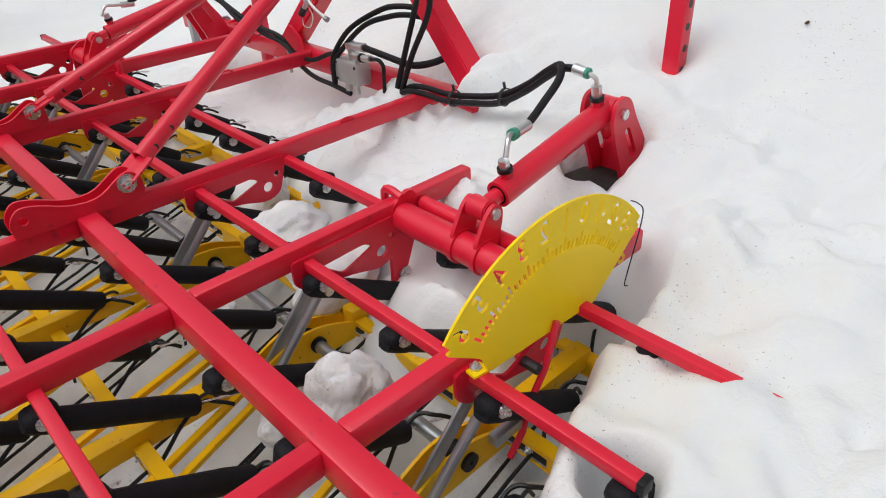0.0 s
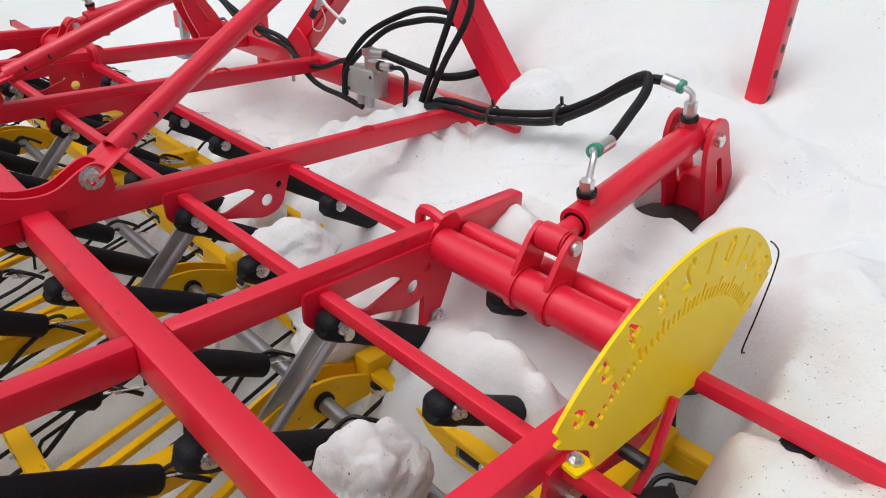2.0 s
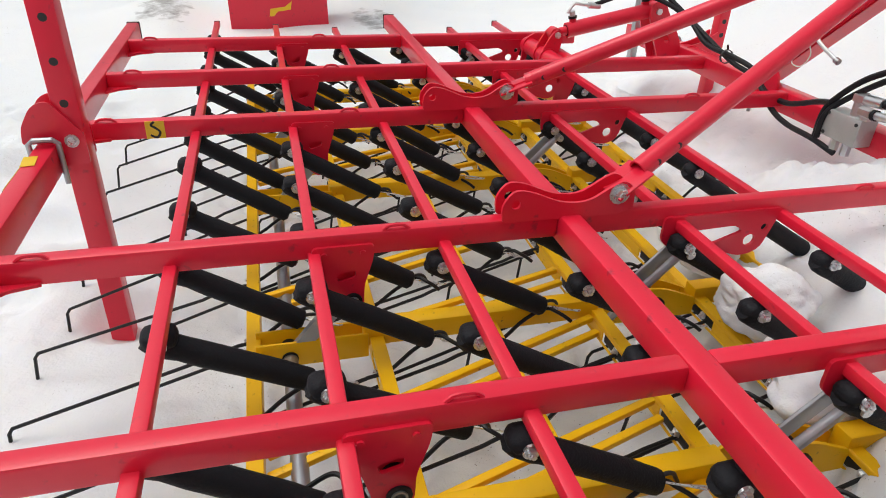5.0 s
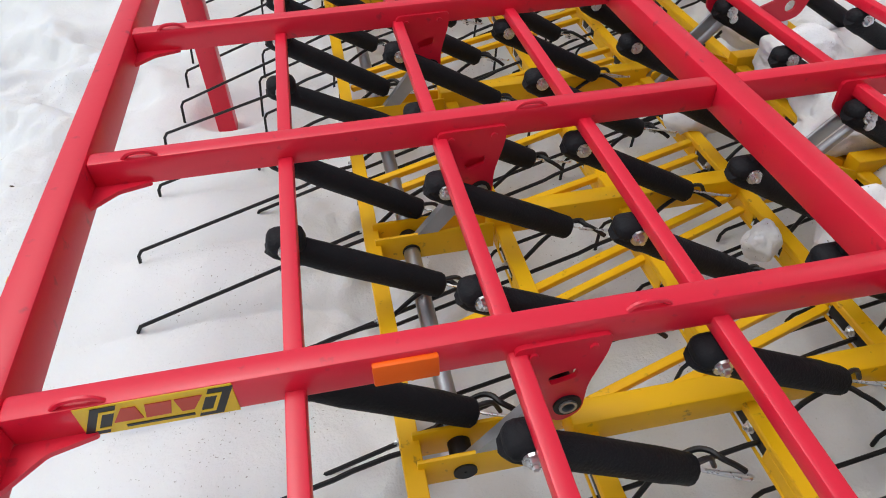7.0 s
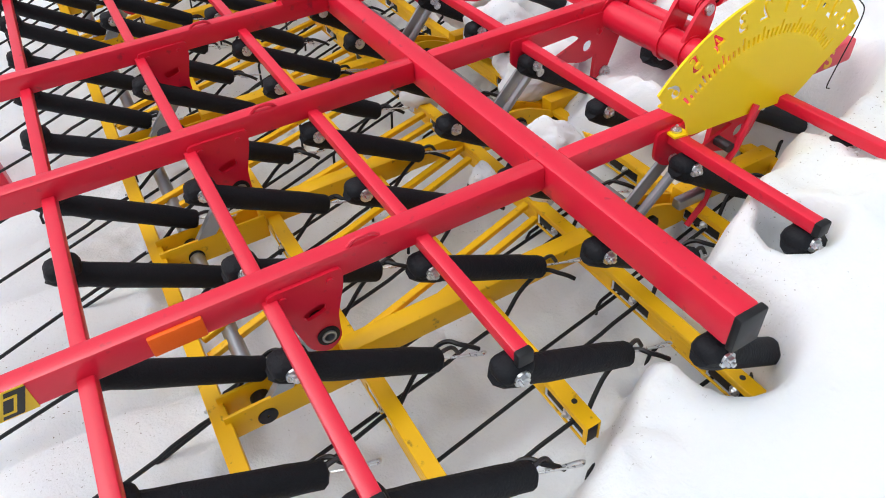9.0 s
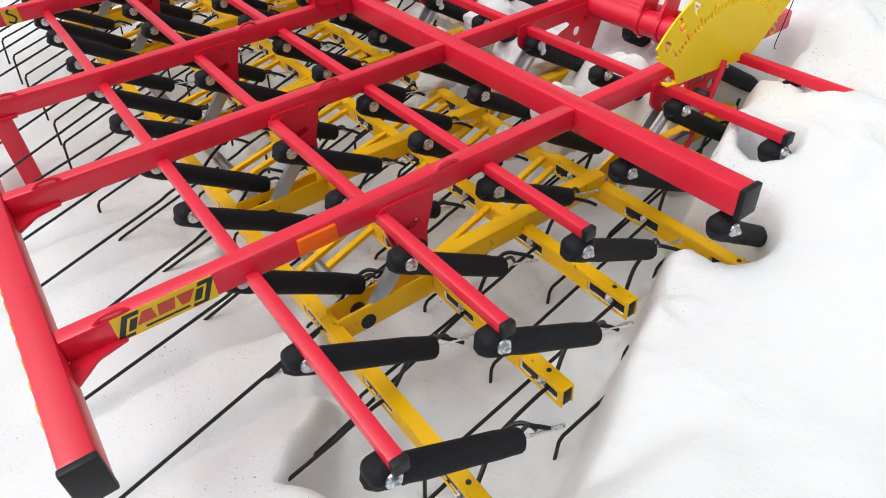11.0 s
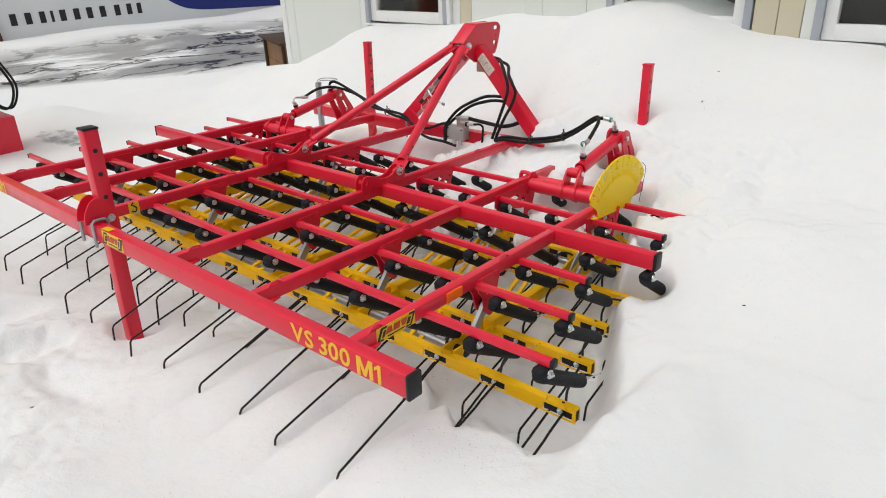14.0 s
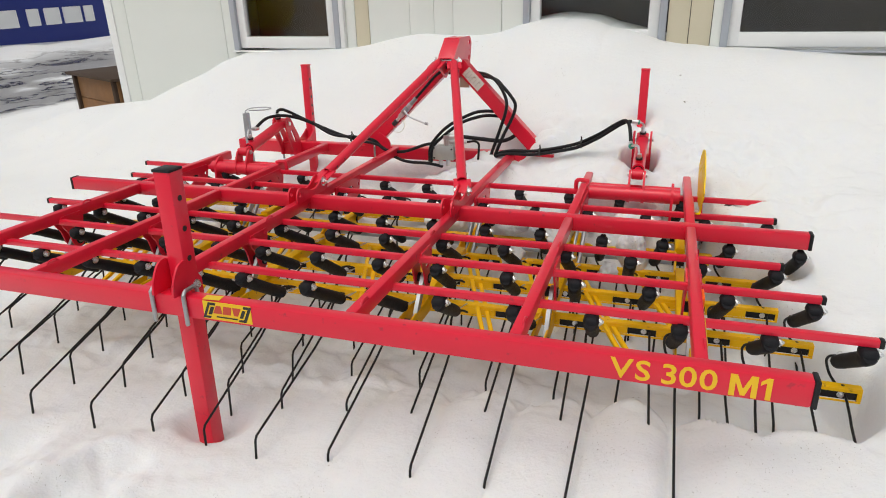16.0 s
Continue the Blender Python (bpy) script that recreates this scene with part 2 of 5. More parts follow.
def pipe(p, q, r, wall=0.004, n=20, bm=None):
    own = bmesh.new()
    m, d = frame_to(p, q)
    rings = []
    for rr, z in ((r, 0), (r, d), (r - wall, d), (r - wall, 0)):
        rings.append([own.verts.new((rr * math.cos(2 * math.pi * i / n), rr * math.sin(2 * math.pi * i / n), z)) for i in range(n)])
    for a in range(4):
        for i in range(n):
            j = (i + 1) % n
            own.faces.new((rings[a][i], rings[a][j], rings[(a + 1) % 4][j], rings[(a + 1) % 4][i]))
    bmesh.ops.transform(own, matrix=m, verts=own.verts)
    return merge(bm, own)


def curve_points(pts, steps=8):
    """A Catmull-Rom line through the points."""
    p = [Vector(v) for v in pts]
    p = [p[0] * 2 - p[1]] + p + [p[-1] * 2 - p[-2]]
    out = []
    for i in range(1, len(p) - 2):
        a, b, c, d = p[i - 1:i + 3]
        for k in range(steps):
            t = k / steps
            out.append(0.5 * (2 * b + (c - a) * t + (2 * a - 5 * b + 4 * c - d) * t * t + (3 * b - a - 3 * c + d) * t ** 3))
    return out + [p[-2]]


def sweep(pts, r, n=8, bm=None, caps=True):
    own = bmesh.new()
    pts = [Vector(p) for p in pts]
    t0 = (pts[1] - pts[0]).normalized()
    up = t0.orthogonal().normalized()
    rings = []
    for i, p in enumerate(pts):
        t = (pts[min(i + 1, len(pts) - 1)] - pts[max(i - 1, 0)]).normalized()
        up = (up - t * up.dot(t)).normalized()
        side = t.cross(up)
        rings.append([own.verts.new(p + r * (up * math.cos(2 * math.pi * k / n) + side * math.sin(2 * math.pi * k / n))) for k in range(n)])
    for a, b in zip(rings, rings[1:]):
        for k in range(n):
            j = (k + 1) % n
            own.faces.new((a[k], a[j], b[j], b[k]))
    if caps:
        own.faces.new(rings[0][::-1])
        own.faces.new(rings[-1])
    return merge(bm, own)


def rounded(pts, r, steps=4):
    """The polygon with its corners rounded; a point may carry its own radius."""
    out = []
    n = len(pts)
    for i in range(n):
        p, rr = Vector(pts[i][:2]), (pts[i][2] if len(pts[i]) > 2 else r)
        a, b = Vector(pts[i - 1][:2]) - p, Vector(pts[(i + 1) % n][:2]) - p
        d = min(rr, a.length * 0.45, b.length * 0.45)
        s, e = p + a.normalized() * d, p + b.normalized() * d
        for k in range(steps + 1):
            t = k / steps
            out.append(((1 - t) ** 2 * s + 2 * t * (1 - t) * p + t * t * e)[:])
    return out


def ring(cx, cy, r, n=14, sy=None):
    return [(cx + r * math.cos(2 * math.pi * i / n), cy + (sy or r) * math.sin(2 * math.pi * i / n)) for i in range(n)]


def plate(outline, thick, m, holes=(), bm=None, bevel=0.0):
    """A plate cut from a flat outline with holes; it lies in the xy plane of m and grows along z, half to each side."""
    own = bmesh.new()
    edges = []
    for loop in (outline, *holes):
        vs = [own.verts.new((p[0], p[1], -thick / 2)) for p in loop]
        edges += [own.edges.new((vs[i], vs[(i + 1) % len(vs)])) for i in range(len(vs))]
    bmesh.ops.triangle_fill(own, use_beauty=True, use_dissolve=False, edges=edges)
    made = bmesh.ops.extrude_face_region(own, geom=own.faces[:])
    bmesh.ops.translate(own, vec=(0, 0, thick), verts=[v for v in made["geom"] if isinstance(v, bmesh.types.BMVert)])
    bmesh.ops.transform(own, matrix=m, verts=own.verts)
    return merge(bm, own)


def side_plane(x):
    """Maps (a, b) of a plate to (y, z) of the world at x."""
    return Matrix(((0, 0, 1, x), (1, 0, 0, 0), (0, 1, 0, 0), (0, 0, 0, 1)))


def rear_plane(y):
    """Maps (a, b) of a plate to (x, z) at y, facing the rear."""
    return Matrix(((1, 0, 0, 0), (0, 0, -1, y), (0, 1, 0, 0), (0, 0, 0, 1)))


def hex_bolt(p, axis, r=0.011, h=0.008, washer=True):
    """A hexagon head on its washer, in one piece."""
    m = frame_to(Vector(p), Vector(p) + Vector(axis))[0]
    bm = bmesh.new()
    rings = []
    for rad, z, n in ((r * 1.45, -0.002, 12), (r * 1.45, 0.0015, 12), (r, 0.0015, 6), (r, h, 6), (r * 0.8, h + 0.0012, 6), (r * 0.5, h + 0.0012, 6), (r * 0.45, h + 0.005, 6)):
        ring_v = []
        for k in range(12):
            a = 2 * math.pi * k / 12
            q = rad if n == 12 or k % 2 == 0 else rad * 0.866
            ring_v.append(bm.verts.new((q * math.cos(a), q * math.sin(a), z)))
        rings.append(ring_v)
    for a, b in zip(rings, rings[1:]):
        for k in range(12):
            bm.faces.new((a[k], a[(k + 1) % 12], b[(k + 1) % 12], b[k]))
    bm.faces.new(rings[0][::-1])
    bm.faces.new(rings[-1])
    bmesh.ops.transform(bm, matrix=m, verts=bm.verts)
    return bm


def empty(name, at):
    ob = new(name)
    ob.location = at
    ob.empty_display_size = 0.2
    return ob


def lettering(text, size, m, mat, parent, name="lettering", label="", depth=0.0008, bold=0.0, width=1.0):
    cu = bpy.data.curves.new(name, "FONT")
    cu.body, cu.size, cu.extrude, cu.offset, cu.resolution_u = text, size, depth, bold, 3
    cu.align_x, cu.align_y = "CENTER", "CENTER"
    ob = bpy.data.objects.new(name, cu)
    me = bpy.data.meshes.new_from_object(ob)
    bpy.data.objects.remove(ob)
    me.transform(m @ Matrix.Diagonal((width, 1, 1, 1)))
    me.materials.append(mat)
    o = new(name, me)
    o.parent = parent
    if label:
        o["label"] = label
    return o


# ---- ground: one sheet of snow to the horizon ----
def step(v, a, b):
    t = np.clip((v - a) / (b - a), 0, 1)
    return t * t * (3 - 2 * t)


def wave(x, y, seed, scale):
    """Soft uneven relief, between about -1 and 1."""
    rng = np.random.RandomState(seed)
    out = np.zeros_like(x)
    for _ in range(14):
        a, k, ph = rng.uniform(0, 6.283), rng.uniform(0.6, 2.0) * scale, rng.uniform(0, 6.283)
        out += np.sin((x * np.cos(a) + y * np.sin(a)) * k + ph + 0.7 * np.sin((x * np.sin(a) - y * np.cos(a)) * k * 0.6 + ph * 2))
    return out / 5.0


def snow_height(x, y):
    x, y = np.asarray(x, float), np.asarray(y, float)
    # general lie of the yard: high beside the machine, low to the west
    h = 0.195 - 0.048 * step(-x, -0.55, 0.35) * step(y, -0.25, 0.05) - 0.15 * step(-x, 2.4, 6.2)
    # drift in front of the machine, deeper on its east side
    east = step(x, -0.2, 0.75)
    h = h + (0.12 + 0.20 * east) * step(y, 1.22, 1.62) * step(x, -4.5, -1.6) + 0.08 * east * step(y, 1.6, 1.95)
    h = h + (0.10 + 0.06 * step(x, -0.6, 0.2)) * step(y, 1.96, 2.15) * (1 - east) * step(x, -2.0, -0.9)
    # drift along the east side, with a steep melted edge
    edge = np.interp(y, (0.35, 0.6, 0.8, 1.0, 1.2, 1.4, 1.6), (1.62, 1.56, 1.46, 1.36, 1.27, 1.19, 1.14))
    edge = edge + 0.016 * wave(x * 0.0, y, 41, 9.0) + 0.006 * wave(x * 0.0, y, 43, 30.0)
    crest = 0.20 + 0.03 * step(y, -0.6, 0.2) + 0.18 * step(y, 0.1, 0.85) + 0.185 * step(y, 0.85, 1.45) + 0.03 * step(y, 1.6, 2.2)
    crest = crest - (0.055 * (1 - step(x, 1.30, 1.43)) + 0.020 * (1 - step(x, 1.52, 1.62))) * step(y, 1.22, 1.36) * (1 - step(y, 1.5, 1.75))
    side = step(x, edge - 0.045, edge + 0.04) * (1 - step(y, 1.75, 2.3))
    h = h * (1 - side) + np.maximum(h, crest) * side
    # heap between the east beams
    ry = y - 1.315 - 0.03 * wave(x, y * 0.0, 71, 8.0)
    h = h + (0.095 + 0.06 * wave(x, y, 73, 14.0)) * np.exp(-(((x - 0.86) / 0.24) ** 2 + (ry / 0.11) ** 2) ** 2)
    # snow rising to the front beam below the tower
    h = h + 0.175 * step(y, 1.50, 1.86) * (1 - step(y, 1.93, 2.05)) * np.exp(-((x - 0.02) / 0.27) ** 4)
    h = h - 0.26 * np.exp(-(((x - 1.125 - 0.010 * wave(x * 0.0, y, 95, 14.0)) / 0.078) ** 2 + ((y - 1.50) / 0.165) ** 2) ** 3)
    # snow banked round the east foot of the tower
    foot = np.exp(-(((x - 0.44) / 0.115) ** 2 + ((y - 1.960) / 0.075) ** 2) ** 2)
    h = h * (1 - foot) + np.maximum(h, np.clip(0.592 + 0.66 * (x - 0.373), 0.55, 0.636)) * foot
    h = h + 0.08 * step(x, -0.2, 0.3) * (1 - step(x, 0.5, 0.9)) * step(y, 1.95, 2.08) * (1 - step(y, 2.3, 2.8))
    fine = step(x, -2.2, -1.8) * (1 - step(x, 2.2, 2.7)) * step(y, -1.2, -0.8) * (1 - step(y, 2.3, 2.7))
    h = h + step(x, 1.2, 1.5) * fine * (0.005 * wave(x, y, 51, 22.0) + 0.0025 * wave(x, y, 53, 60.0))
    # bank that leans on the building
    top = 0.36 - 0.15 * step(-x, 0.3, 1.5) - 0.12 * step(-x, 1.6, 3.4) + 0.16 * np.exp(-((x - 0.34) / 0.42) ** 2) - 0.06 * step(x, 0.7, 1.2)
    h = h + top * step(y, 1.85, 3.2) * step(x, -4.4, -2.6)
    rise = np.interp(x, (-4.6, -3.6, -3.3, -2.9, -2.4, -2.1, -1.3, -0.66, 0.0, 0.34), (0.0, 0.08, 0.16, 0.25, 0.30, 0.37, 0.33, 0.27, 0.14, 0.0))
    h = h + rise * step(y, 2.15, 3.25)
    more = np.interp(x, (-3.0, -2.26, -1.7, -1.1, -0.5, -0.08, 0.34, 0.6, 0.9, 1.13, 1.5, 2.0), (0.0, 0.07, 0.04, 0.02, 0.045, 0.045, 0.035, -0.01, 0.015, 0.045, 0.02, 0.0))
    h = h + more * step(y, 2.3, 3.1)
    h = h + 0.08 * step(x, 0.3, 0.9) * step(y, 1.7, 2.2) * (1 - step(y, 2.4, 3.2))
    # hollow melted under the machine and round its east ends
    inside = step(x, -1.55, -1.3) * (1 - step(x, 1.36, 1.56)) * step(y, 0.18, 0.4) * (1 - step(y, 1.0, 1.35))
    # swells between the tines near the rear beam, melted away further in
    cell = (x - 0.467) / 0.2122
    swell = 0.5 + 0.5 * np.cos(2 * np.pi * (cell - 0.5))
    lip = 0.38 + 0.04 * wave(x, y * 0.0, 61, 6.0) - 0.06 * (1 - swell ** 0.4)
    swell = swell + (1 - swell) * step(x, 1.15, 1.40)
    lip = lip - 0.085 * step(x, 1.08, 1.28) * (1 - step(x, 1.56, 1.66))
    h = h + step(x, -0.25, 0.75) * (1 - step(x, 1.62, 2.1)) * (1 - step(y, lip, lip + 0.045 + 0.55 * step(x, 1.48, 1.80))) * step(y, -0.35, 0.15) * (0.005 + (0.045 + 0.030 * step(x, 0.9, 1.15)) * swell ** 0.25)
    h = h - 0.022 * inside
    # deeper bank behind the east end of the tine frame
    h = h + 0.062 * step(x, 1.15, 1.27) * (1 - step(x, 1.70, 2.5)) * step(y, -0.45, 0.20) * (1 - step(y, lip, lip + 0.035) * (1 - step(x, 1.56, 1.68))) * (1 - step(y, 0.30, 0.75))
    # snow caked round the clamps of the front tube
    h = h + 0.024 * np.exp(-(((x - 1.305) / 0.085) ** 2 + ((y - 1.415) / 0.06) ** 2) ** 2)
    h = h - 0.26 * np.exp(-(((x - 1.408) / 0.100) ** 2 + ((y - 1.062) / 0.066) ** 2) ** 4)
    h = h - 0.13 * np.exp(-(((x - 1.372) / 0.046) ** 2 + ((y - 1.242) / 0.046) ** 2) ** 3)
    pit = ((x - 0.908 - 0.010 * wave(x * 0.0, y, 91, 16.0)) / 0.076) ** 2 + ((y - 1.846 - 0.012 * wave(x, y * 0.0, 93, 18.0)) / 0.084) ** 2
    h = h - 0.42 * np.exp(-pit ** 5)
    h = h + 0.050 * np.exp(-(((x - 0.738) / 0.055) ** 2 + ((y - 1.595) / 0.040) ** 2) ** 2)
    h = h - 0.05 * np.exp(-(((x - 0.885) / 0.06) ** 2 + ((y - 2.135) / 0.06) ** 2))
    # trough of the cylinder and footprints behind the machine
    h = h - 0.06 * np.exp(-(((x + 0.21) / 0.10) ** 2 + ((y - 0.07) / 0.09) ** 2) ** 2)
    for fx, fy, fr, dp in ((-0.34, -0.30, 1.2, 0.085), (-0.72, -0.27, 1.2, 0.08), (-0.72, -0.62, 0.9, 0.11), (-1.25, -0.42, 0.2, 0.06), (-0.2, -0.62, 1.2, 0.06), (0.35, -0.75, 0.5, 0.05), (-1.7, -0.15, 0.3, 0.05), (-1.0, -0.75, 0.8, 0.06), (-1.55, -0.85, 0.1, 0.05), (0.05, -0.28, 0.2, 0.035)):
        u, v = (x - fx) * math.cos(fr) + (y - fy) * math.sin(fr), (y - fy) * math.cos(fr) - (x - fx) * math.sin(fr)
        h = h - 0.8 * dp * np.exp(-((u / 0.16) ** 2 + (v / 0.080) ** 2) ** 1.6) + 0.3 * dp * np.exp(-(((u - 0.05) / 0.22) ** 2 + ((v - 0.1) / 0.09) ** 2))
    near = np.exp(-((x / 6) ** 2 + ((y - 1) / 6) ** 2))
    h = h + near * (0.016 * wave(x, y, 3, 3.0) + 0.008 * wave(x, y, 5, 9.0) + fine * (0.0035 * wave(x, y, 8, 26.0) + 0.0012 * wave(x, y, 9, 70.0)))
    rough = inside * 0.9 + step(y, 1.1, 1.4) * (1 - step(y, 1.75, 2.0)) * step(x, -1.6, -1.0) * (1 - step(x, 1.35, 1.5)) * 0.8
    h = h + rough * (0.012 * wave(x, y, 12, 9.0) + 0.006 * wave(x, y, 15, 26.0) + 0.0025 * wave(x, y, 16, 60.0))
    h = h - 0.024 * np.exp(-(((x - 1.362) / 0.052) ** 2 + ((y - 1.452) / 0.042) ** 2) ** 5)
    # pit at the buried tip of the front tube
    h = h - 0.035 * np.exp(-((x - 1.562) / 0.018) ** 2 - ((y - 1.447) / 0.018) ** 2)
    # lumpy melted crust: round bumps with narrow creases between them
    front = step(y, 1.12, 1.3) * (1 - step(y, 1.95, 2.25)) * step(x, -1.7, -1.2) * (1 - step(x, 1.5, 1.8))
    h = h + front * (0.0065 * wave(x, y, 97, 28.0) + 0.0030 * wave(x, y, 99, 70.0))
    rim = 0.6 * np.exp(-((x - edge) / 0.09) ** 2) * step(y, 0.2, 0.5) * (1 - step(y, 1.6, 1.9))
    crust = np.clip(front + rim + 0.6 * inside, 0, 1) * (0.45 + 0.55 * step(wave(x, y, 81, 5.0), -0.6, 0.7))
    h = h + crust * (0.042 * np.minimum(np.abs(wave(x, y, 83, 17.0)), 1.0) + 0.022 * np.minimum(np.abs(wave(x, y, 85, 40.0)), 1.0) + 0.009 * np.minimum(np.abs(wave(x, y, 87, 90.0)), 1.0) - 0.036)
    # trodden snow behind the machine
    trod = step(x, -2.2, -1.7) * (1 - step(x, 0.1, 0.7)) * step(y, -1.3, -0.9) * (1 - step(y, -0.25, 0.1)) * step(wave(x, y, 101, 4.0), -0.9, 0.6)
    h = h + trod * (0.030 * np.minimum(np.abs(wave(x, y, 103, 10.0)), 1.0) + 0.014 * np.minimum(np.abs(wave(x, y, 105, 24.0)), 1.0) + 0.005 * wave(x, y, 107, 60.0) - 0.016)
    h = h + (1 - near) * 0.035 * wave(x, y, 21, 1.3) * step(np.hypot(x, y), 4, 7) * (1 - step(np.hypot(x, y), 30, 60))
    # snow drifted against the crate
    h = h + 0.20 * np.exp(-(((x + 4.0) / 0.7) ** 2 + ((y - 3.35) / 0.3) ** 2) ** 2)
    # ridge of ploughed snow before the hoarding
    h = h + 0.22 * np.exp(-((x + 12.6) / 0.7) ** 2) * (1 + 0.4 * wave(x, y, 31, 1.5)) * step(y, 0, 2)
    h = h + 0.12 * np.exp(-(((x + 4.4) / 0.35) ** 2)) * (1 + 0.8 * wave(x, y, 33, 4)) * (1 - step(np.abs(y - 0.6), 0.9, 1.6))
    return h


def graded(lo, hi, fine_lo, fine_hi, fine, far_step):
    v = list(np.arange(fine_lo, fine_hi, fine))
    a, s = fine_lo, fine
    while a > lo:
        s = min(s * 1.16, far_step)
        a -= s
        v.insert(0, a)
    a, s = fine_hi, fine
    v.append(a)
    while a < hi:
        s = min(s * 1.16, far_step)
        a += s
        v.append(a)
    return np.array(v)


gx = graded(-260, 260, -1.9, 2.3, 0.0125, 40)
gy = graded(-260, 260, -0.9, 2.3, 0.012, 40)
GX, GY = np.meshgrid(gx, gy)
GZ = snow_height(GX, GY)
nx, ny = len(gx), len(gy)
verts = np.stack([GX.ravel(), GY.ravel(), GZ.ravel()], 1)
idx = np.arange(nx * ny).reshape(ny, nx)
quads = np.stack([idx[:-1, :-1].ravel(), idx[:-1, 1:].ravel(), idx[1:, 1:].ravel(), idx[1:, :-1].ravel()], 1)
gme = bpy.data.meshes.new("ground")
gme.from_pydata(verts.tolist(), [], quads.tolist())
gme.materials.append(SNOW)
gme.polygons.foreach_set("use_smooth", [True] * len(gme.polygons))
tagged(new("ground", gme), "deep wet snow with melt hollows and specks of dirt", "snow", kind="structure")


# ---- the harrow: its own axes have the top of the frame at z = 0, x to the east, y towards the hitch ----
harrow = tagged(empty("tine_harrow", (0, 0, 0.622)), "red and yellow tined grassland harrow half buried in snow", "farm implement")
harrow.rotation_euler = (radians(-1.9), 0, radians(0.8))
LX = (1.136, 0.726, 0.302, -0.322, -0.742, -1.155)
L_W, L_H = 0.031, 0.044
HX = -0.020
TUBES = ((0.300, -1.58, 1.543), (0.524, -1.50, 1.462), (0.748, -1.43, 1.390), (1.207, -1.40, 1.428), (1.434, -1.51, 1.565))
MAIN_Y, BEAM, REAR_Y = 0.978, 0.042, 0.018
T_TOP, T_W = -0.029, 0.0205
R_FACE = REAR_Y - BEAM / 2 - 0.0005


def beam_y(x, y0, y1, w, h, top=0.0, bevel=0.005):
    return box((x, (y0 + y1) / 2, top - h / 2), (w, y1 - y0, h), bevel)


def beam_x(y, x0, x1, w, h, top=0.0, bevel=0.005):
    return box(((x0 + x1) / 2, y, top - h / 2), (x1 - x0, w, h), bevel)


def end_cap_x(parent, x, y, w, h, top, sign):
    part("end_cap", box((x + sign * 0.004, y, top - h / 2), (0.012, w + 0.002, h + 0.002), 0.003), CAP, parent, "black plastic end cap")


rear = part("rear_beam", beam_x(REAR_Y, -1.42, 1.352, BEAM, 0.064, 0.003, 0.007), RED, harrow)
end_cap_x(rear, 1.352, REAR_Y, BEAM, 0.064, 0.003, 1)
end_cap_x(rear, -1.42, REAR_Y, BEAM, 0.064, 0.003, -1)
main = part("main_beam", beam_x(MAIN_Y, -1.52, 1.502, 0.042, 0.054, 0.001, 0.006), RED, harrow)
end_cap_x(main, 1.502, MAIN_Y, 0.042, 0.054, 0.001, 1)
end_cap_x(main, -1.52, MAIN_Y, 0.042, 0.054, 0.001, -1)
L_FRONT = (1.652, 1.635, 1.941, 1.941, 1.941, 1.64)
longs = []
for x, yf in zip(LX, L_FRONT):
    bm = beam_y(x, REAR_Y + 0.020, MAIN_Y - 0.020, L_W, L_H, 0.0, 0.006)
    bm = merge(bm, beam_y(x, MAIN_Y + 0.020, yf, L_W, L_H, 0.0, 0.006))
    longs.append(part("long_beam", bm, RED, harrow))
# gussets where the long beams meet the rear beam
for x in LX:
    pts = [(x + 0.015, 0.039), (x + 0.015, 0.115), (x + 0.020, 0.115), (x + 0.032, 0.072), (x + 0.064, 0.039)]
    part("gusset", plate(rounded(pts, 0.004, 2), 0.006, Matrix.Translation((0, 0, -0.040))), RED, harrow)
# small welded handles on top of the long beams
for x in LX:
    for y in (0.085, 0.64, 1.60):
        if y > 1.2 and abs(x) > 0.6:
            continue
        bm = sweep(curve_points([(x + 0.010, y, -0.002), (x + 0.010, y + 0.012, 0.006), (x + 0.010, y + 0.035, 0.006), (x + 0.010, y + 0.047, -0.002)], 4), 0.003, 6)
        part("hose_eye", bm, RED, harrow)
# cross tubes
cross = []
for y, x0, x1 in TUBES:
    bm = beam_x(y, x0, x1, T_W, T_W, T_TOP, 0.003)
    t = part("cross_tube", bm, RED, harrow)
    end_cap_x(t, x1, y, T_W, T_W, T_TOP, 1)
    end_cap_x(t, x0, y, T_W, T_W, T_TOP, -1)
    cross.append(t)

# front beam, nearly drowned in the drift
front = part("front_beam", beam_x(1.972, -1.30, 0.972, 0.062, 0.064, -0.004), RED, harrow)

